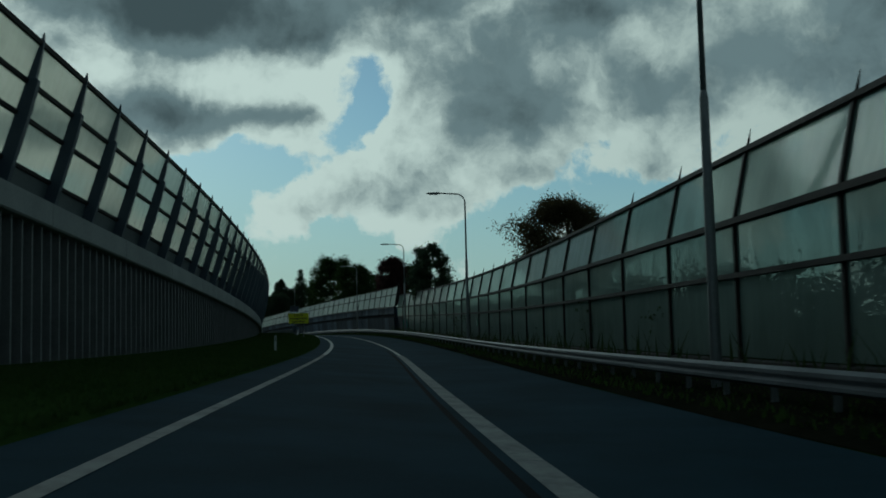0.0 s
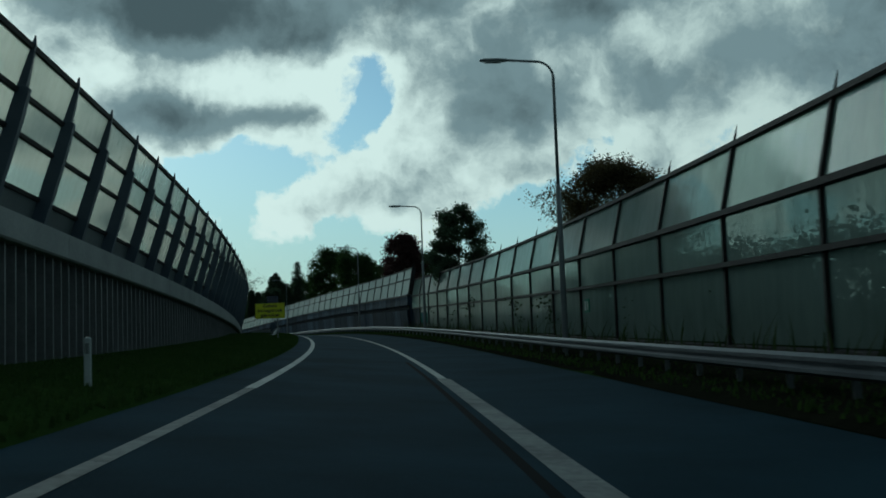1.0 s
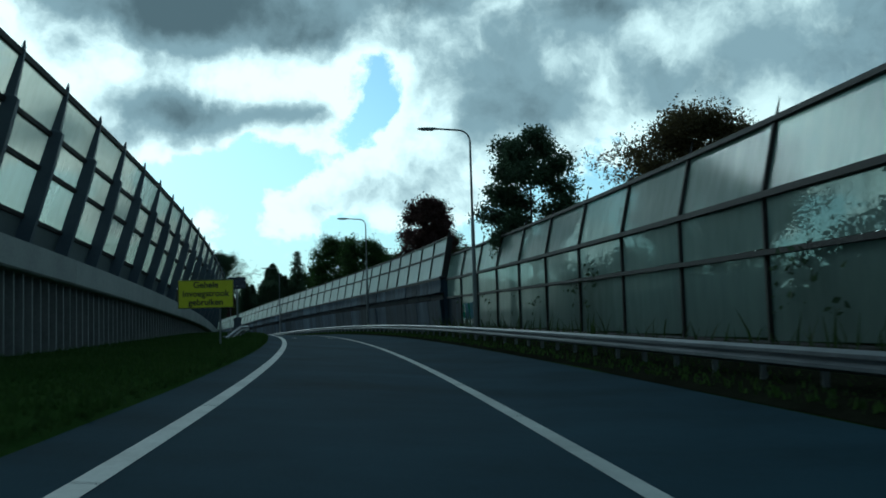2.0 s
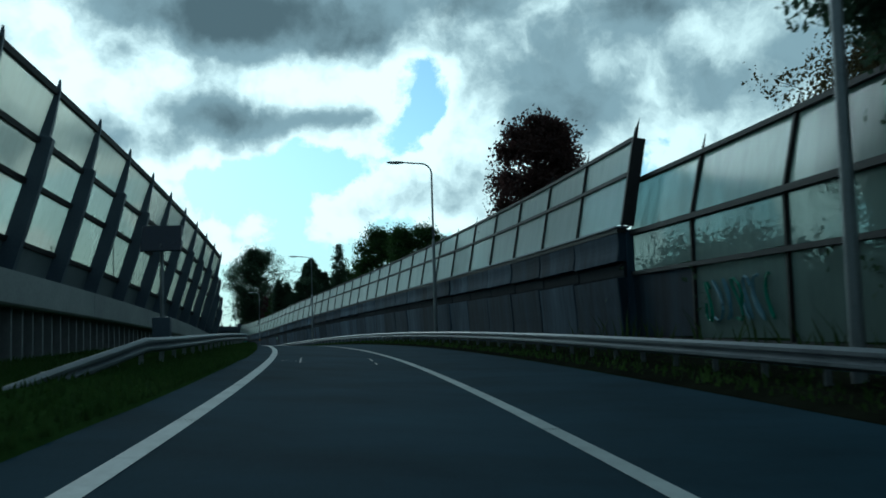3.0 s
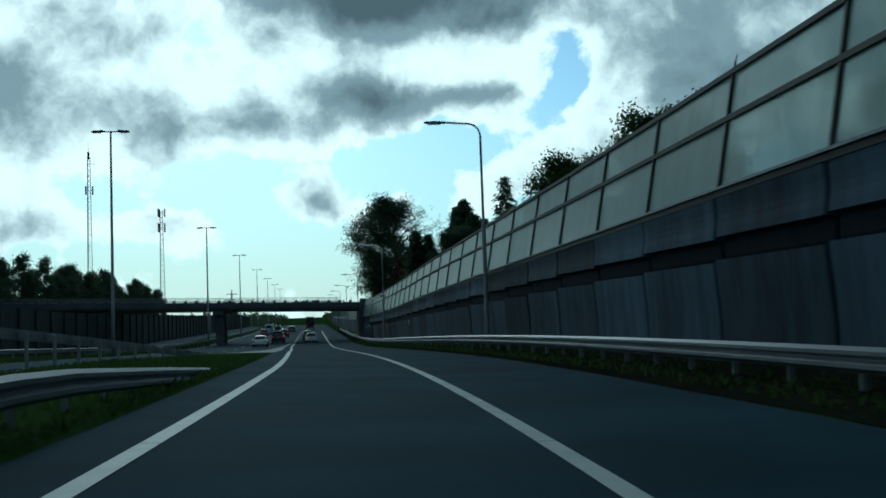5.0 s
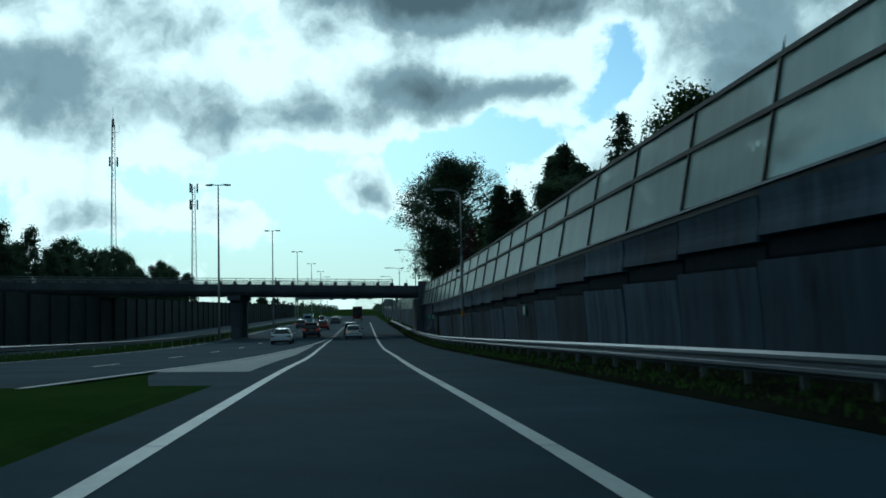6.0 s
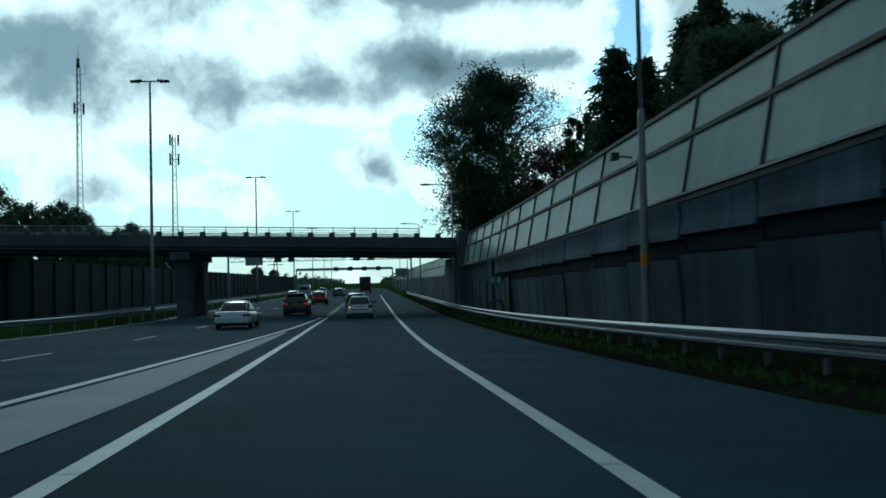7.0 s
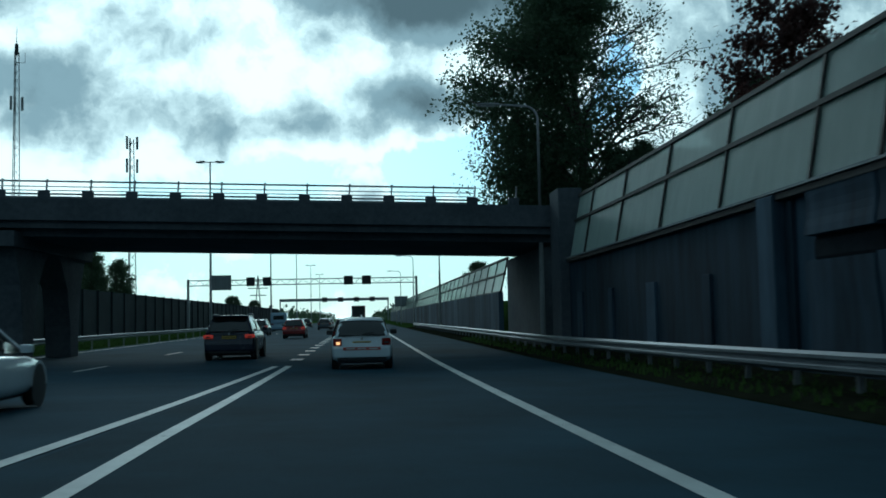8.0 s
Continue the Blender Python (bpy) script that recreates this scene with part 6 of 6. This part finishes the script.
young = tree_mesh(3, 9.2, 2.1, 3.0, 34000, 0.16, trunk_r=0.11, limbs=8)
tree("maple_tree", young, LEAF_DARK, sit(106.5, 7.7, 0, 0.95), "dark green young maple behind the glazed barrier")
copper = tree_mesh(5, 7.6, 1.9, 2.8, 34000, 0.15, trunk_r=0.12, limbs=10)
tree("copper_tree", copper, LEAF_RED, sit(137.5, 8.1, 0, 1.16), "dark copper-leaved tree behind the barrier")
wide = tree_mesh(11, 16.2, 7.4, 3.0, 76000, 0.28, trunk_r=0.4, limbs=13)
tree("brown_tree", wide, LEAF_BROWN, sit(146.0, 38.0), "large tree with browning leaves behind the barrier")
big = tree_mesh(21, 22.6, 7.9, 4.0, 90000, 0.26, trunk_r=0.55, sparse=lambda p: p.x > 0.8, limbs=17)
tree("lime_tree", big, LEAF_DARK, sit(342.0, 13.6, -10, 0.94), "tall tree, dense on one side and half bare on the other")
spruce = conifer_mesh(41, 18.4, 3.4, 0.75, 7, 0.42, 9000)
tree("spruce_tree", spruce, LEAF_DARK, sit(288.3, 23.3), "dark spruce with drooping tiers and gaps between them")
fir = conifer_mesh(43, 13.6, 3.1, 0.40, 9, 0.40, 34000, 2, 0.15)
fir_first = tree("fir_tree", fir, LEAF_DARK, sit(285.0, 11.8, 0, 0.83), "dark dense conifer with two tops behind the barrier", "conifers behind the barrier", "conifer")
for s, o, t, k in ((292.0, 18.0, 100, 1.42), (287.0, 19.5, 30, 1.2)):
    copy_thing(fir_first, sit(s, o, t, k))
birch = birch_mesh(47, 9.6, 2.0, 9000, 0.20)
tree("birch_tree", birch, LEAF_GREEN, sit(293.5, 11.2), "slender green birch with hanging twigs behind the barrier")
small_red = tree_mesh(49, 9.0, 2.4, 2.0, 12000, 0.2, trunk_r=0.14, limbs=9)
tree("plum_tree", small_red, LEAF_RED, sit(304.0, 11.8, 0, 0.93), "small reddish-leaved tree behind the barrier")
dense = tree_mesh(31, 11.5, 3.4, 2.0, 38000, 0.23, trunk_r=0.28, limbs=11)
round_t = tree_mesh(51, 13.8, 4.4, 3.0, 36000, 0.27, trunk_r=0.32, limbs=11)
first = tree("oak_tree", round_t, LEAF_GREEN, sit(232.0, 25.0), "green broadleaf tree in the belt behind the barrier", "tree belt behind the barrier")
dense_first = tree("alder_tree", dense, LEAF_DARK, sit(281.0, 16, 20, 0.9), "dark dense tree in the belt behind the barrier", "tree belt behind the barrier")
for s, o, t, k in ((322, 18, 170, 0.95), (334, 15, 250, 0.85), (340, 20, 70, 0.9), (352, 20, 30, 1.0), (366, 18, 15, 0.9), (385, 17, 95, 0.8), (420, 15, 35, 0.6)):
    copy_thing(dense_first, sit(s, o, t, k))
for s, o, t, k in ((246, 33, 40, 0.95), (298, 35, 130, 1.55), (330, 32, 200, 1.1), (372, 30, 20, 1.0), (215, 34, 270, 0.9), (405, 26, 150, 0.8), (20, 60, 30, 0.9), (-20, 40, 10, 1.0)):
    copy_thing(first, sit(s, o, t, k))
poplar = tree_mesh(61, 15.5, 2.5, 0.8, 9000, 0.34, "poplar", trunk_r=0.2, limbs=9)
pop0 = tree("poplar_tree", poplar, LEAF_DARK, stand(232, -50, -0.4), "dark poplar in a row beyond the motorway", "row of poplars")
prng = random.Random(7)
s = 238.0
while s < 470:
    copy_thing(pop0, stand(s, -50 + prng.uniform(-2, 2), -0.4, prng.uniform(0, 360)) @ Matrix.Diagonal((*[prng.uniform(0.8, 1.0)] * 2, prng.uniform(0.74, 1.02), 1)))
    s += prng.uniform(2.8, 4.6)
for s, o, k in ((520, -34, 0.7), (545, -36, 0.6), (580, -35, 0.7), (470, 9.5, 0.42), (530, 8.5, 0.5)):
    copy_thing(dense_first, stand(s, o, -0.2, 77 * k) @ Matrix.Diagonal((k, k, k, 1)))

# shrubs on the bank behind the glazed barrier
bush = tree_mesh(71, 2.3, 1.5, 0.15, 3600, 0.12, trunk_r=0.05, limbs=6)
bush_first = tree("shrub", bush, LEAF_DARK, sit(-8.0, 7.9, 0, 1.0, 0.35), "dark green shrub on the bank behind the glazed barrier", "shrubs behind the glazed barrier", "shrub")
s = -5.8
while s < 121:
    copy_thing(bush_first, sit(s, 7.7 + prng.uniform(-0.4, 0.9), prng.uniform(0, 360), prng.uniform(0.75, 1.25), 0.3))
    s += prng.uniform(1.5, 2.4)


# ---- far woods: one soft mass of foliage along the horizon ----
def far_woods():
    rng = np.random.default_rng(17)
    n = 60000
    s = rng.uniform(650, 1500, n)
    side = rng.choice((-1, 1), n)
    o = side * rng.uniform(22, 200, n) - 12
    hmax = 4.5 + 2.5 * np.sin(s * 0.045 + o * 0.02) + 1.5 * np.sin(s * 0.13 + o)
    z = rng.uniform(0, 1, n) ** 0.8 * np.clip(hmax, 2, 8)
    e = at(640, 0)
    t = heading(640)
    d = s - 640
    x = e.x - math.sin(t) * d + math.cos(t) * o
    y = e.y + math.cos(t) * d + math.sin(t) * o
    p = np.stack([x, y, z - 1.8], 1)
    a = rng.normal(0, 1, (n, 3))
    a /= np.linalg.norm(a, axis=1, keepdims=True)
    b = np.cross(a, rng.normal(0, 1, (n, 3)))
    b /= np.linalg.norm(b, axis=1, keepdims=True)
    k = rng.uniform(0.5, 1.3, (n, 1))
    v = np.stack([p - a * k, p + b * k * 0.7, p + a * k, p - b * k * 0.7], 1)
    me = bpy.data.meshes.new("far_woods")
    me.from_pydata(v.reshape(-1, 3).tolist(), [], np.arange(n * 4).reshape(n, 4).tolist())
    me.materials.append(LEAF_DARK)
    tagged(new("far_woods", me), "dark woods along the horizon", "woods", kind="stuff")


far_woods()


# ---- grass and weeds ----
def blades(name, count, area, hgt, mat, label, seed, width=0.012, zfun=None):
    """Grass as bent two-piece blades over an area given by a function of two random numbers."""
    rng = np.random.default_rng(seed)
    verts, faces = [], []
    u = rng.uniform(0, 1, (count, 6))
    for i in range(count):
        s, o, z = area(u[i, 0], u[i, 1])
        p = at(s, o, z)
        a = u[i, 2] * 6.283
        hh = hgt * (0.45 + 0.9 * u[i, 3] ** 2)
        w = width * (0.7 + u[i, 4])
        dx, dy = math.cos(a), math.sin(a)
        lean_ = 0.25 + 0.6 * u[i, 5]
        k = len(verts)
        verts += [(p.x - dy * w, p.y + dx * w, p.z), (p.x + dy * w, p.y - dx * w, p.z),
                  (p.x + dx * hh * 0.25 * lean_ + dy * w * 0.8, p.y + dy * hh * 0.25 * lean_ - dx * w * 0.8, p.z + hh * 0.6), (p.x + dx * hh * 0.25 * lean_ - dy * w * 0.8, p.y + dy * hh * 0.25 * lean_ + dx * w * 0.8, p.z + hh * 0.6),
                  (p.x + dx * hh * 0.7 * lean_, p.y + dy * hh * 0.7 * lean_, p.z + hh)]
        faces += [(k, k + 1, k + 2, k + 3), (k + 3, k + 2, k + 4)]
    me = bpy.data.meshes.new(name)
    me.from_pydata(verts, [], faces)
    me.materials.append(mat)
    return tagged(new(name, me), label, "grass", kind="stuff")


blades("verge_grass", 105000, lambda a, b: (4 + 196 * a, -4.75 - 5.5 * b, 0.05), 0.15, BLADE, "rough green grass on the left verge", 1, 0.02)
blades("verge_grass", 26000, lambda a, b: (4 + 330 * a, 3.6 + 1.8 * b, 0.08 + 0.12 * b), 0.15, BLADE, "rough grass under the guard rail", 2, 0.02)
blades("tall_weeds", 1300, lambda a, b: (2 + 122 * a, 4.9 + 0.7 * b, 0.2), 0.9, WEED, "tall weeds along the foot of the glazed barrier", 3, 0.022)
blades("median_grass", 16000, lambda a, b: (200 + 200 * a, -18.6 - 4.0 * b, 0.0), 0.3, BLADE, "green grass on the median", 4, 0.04)
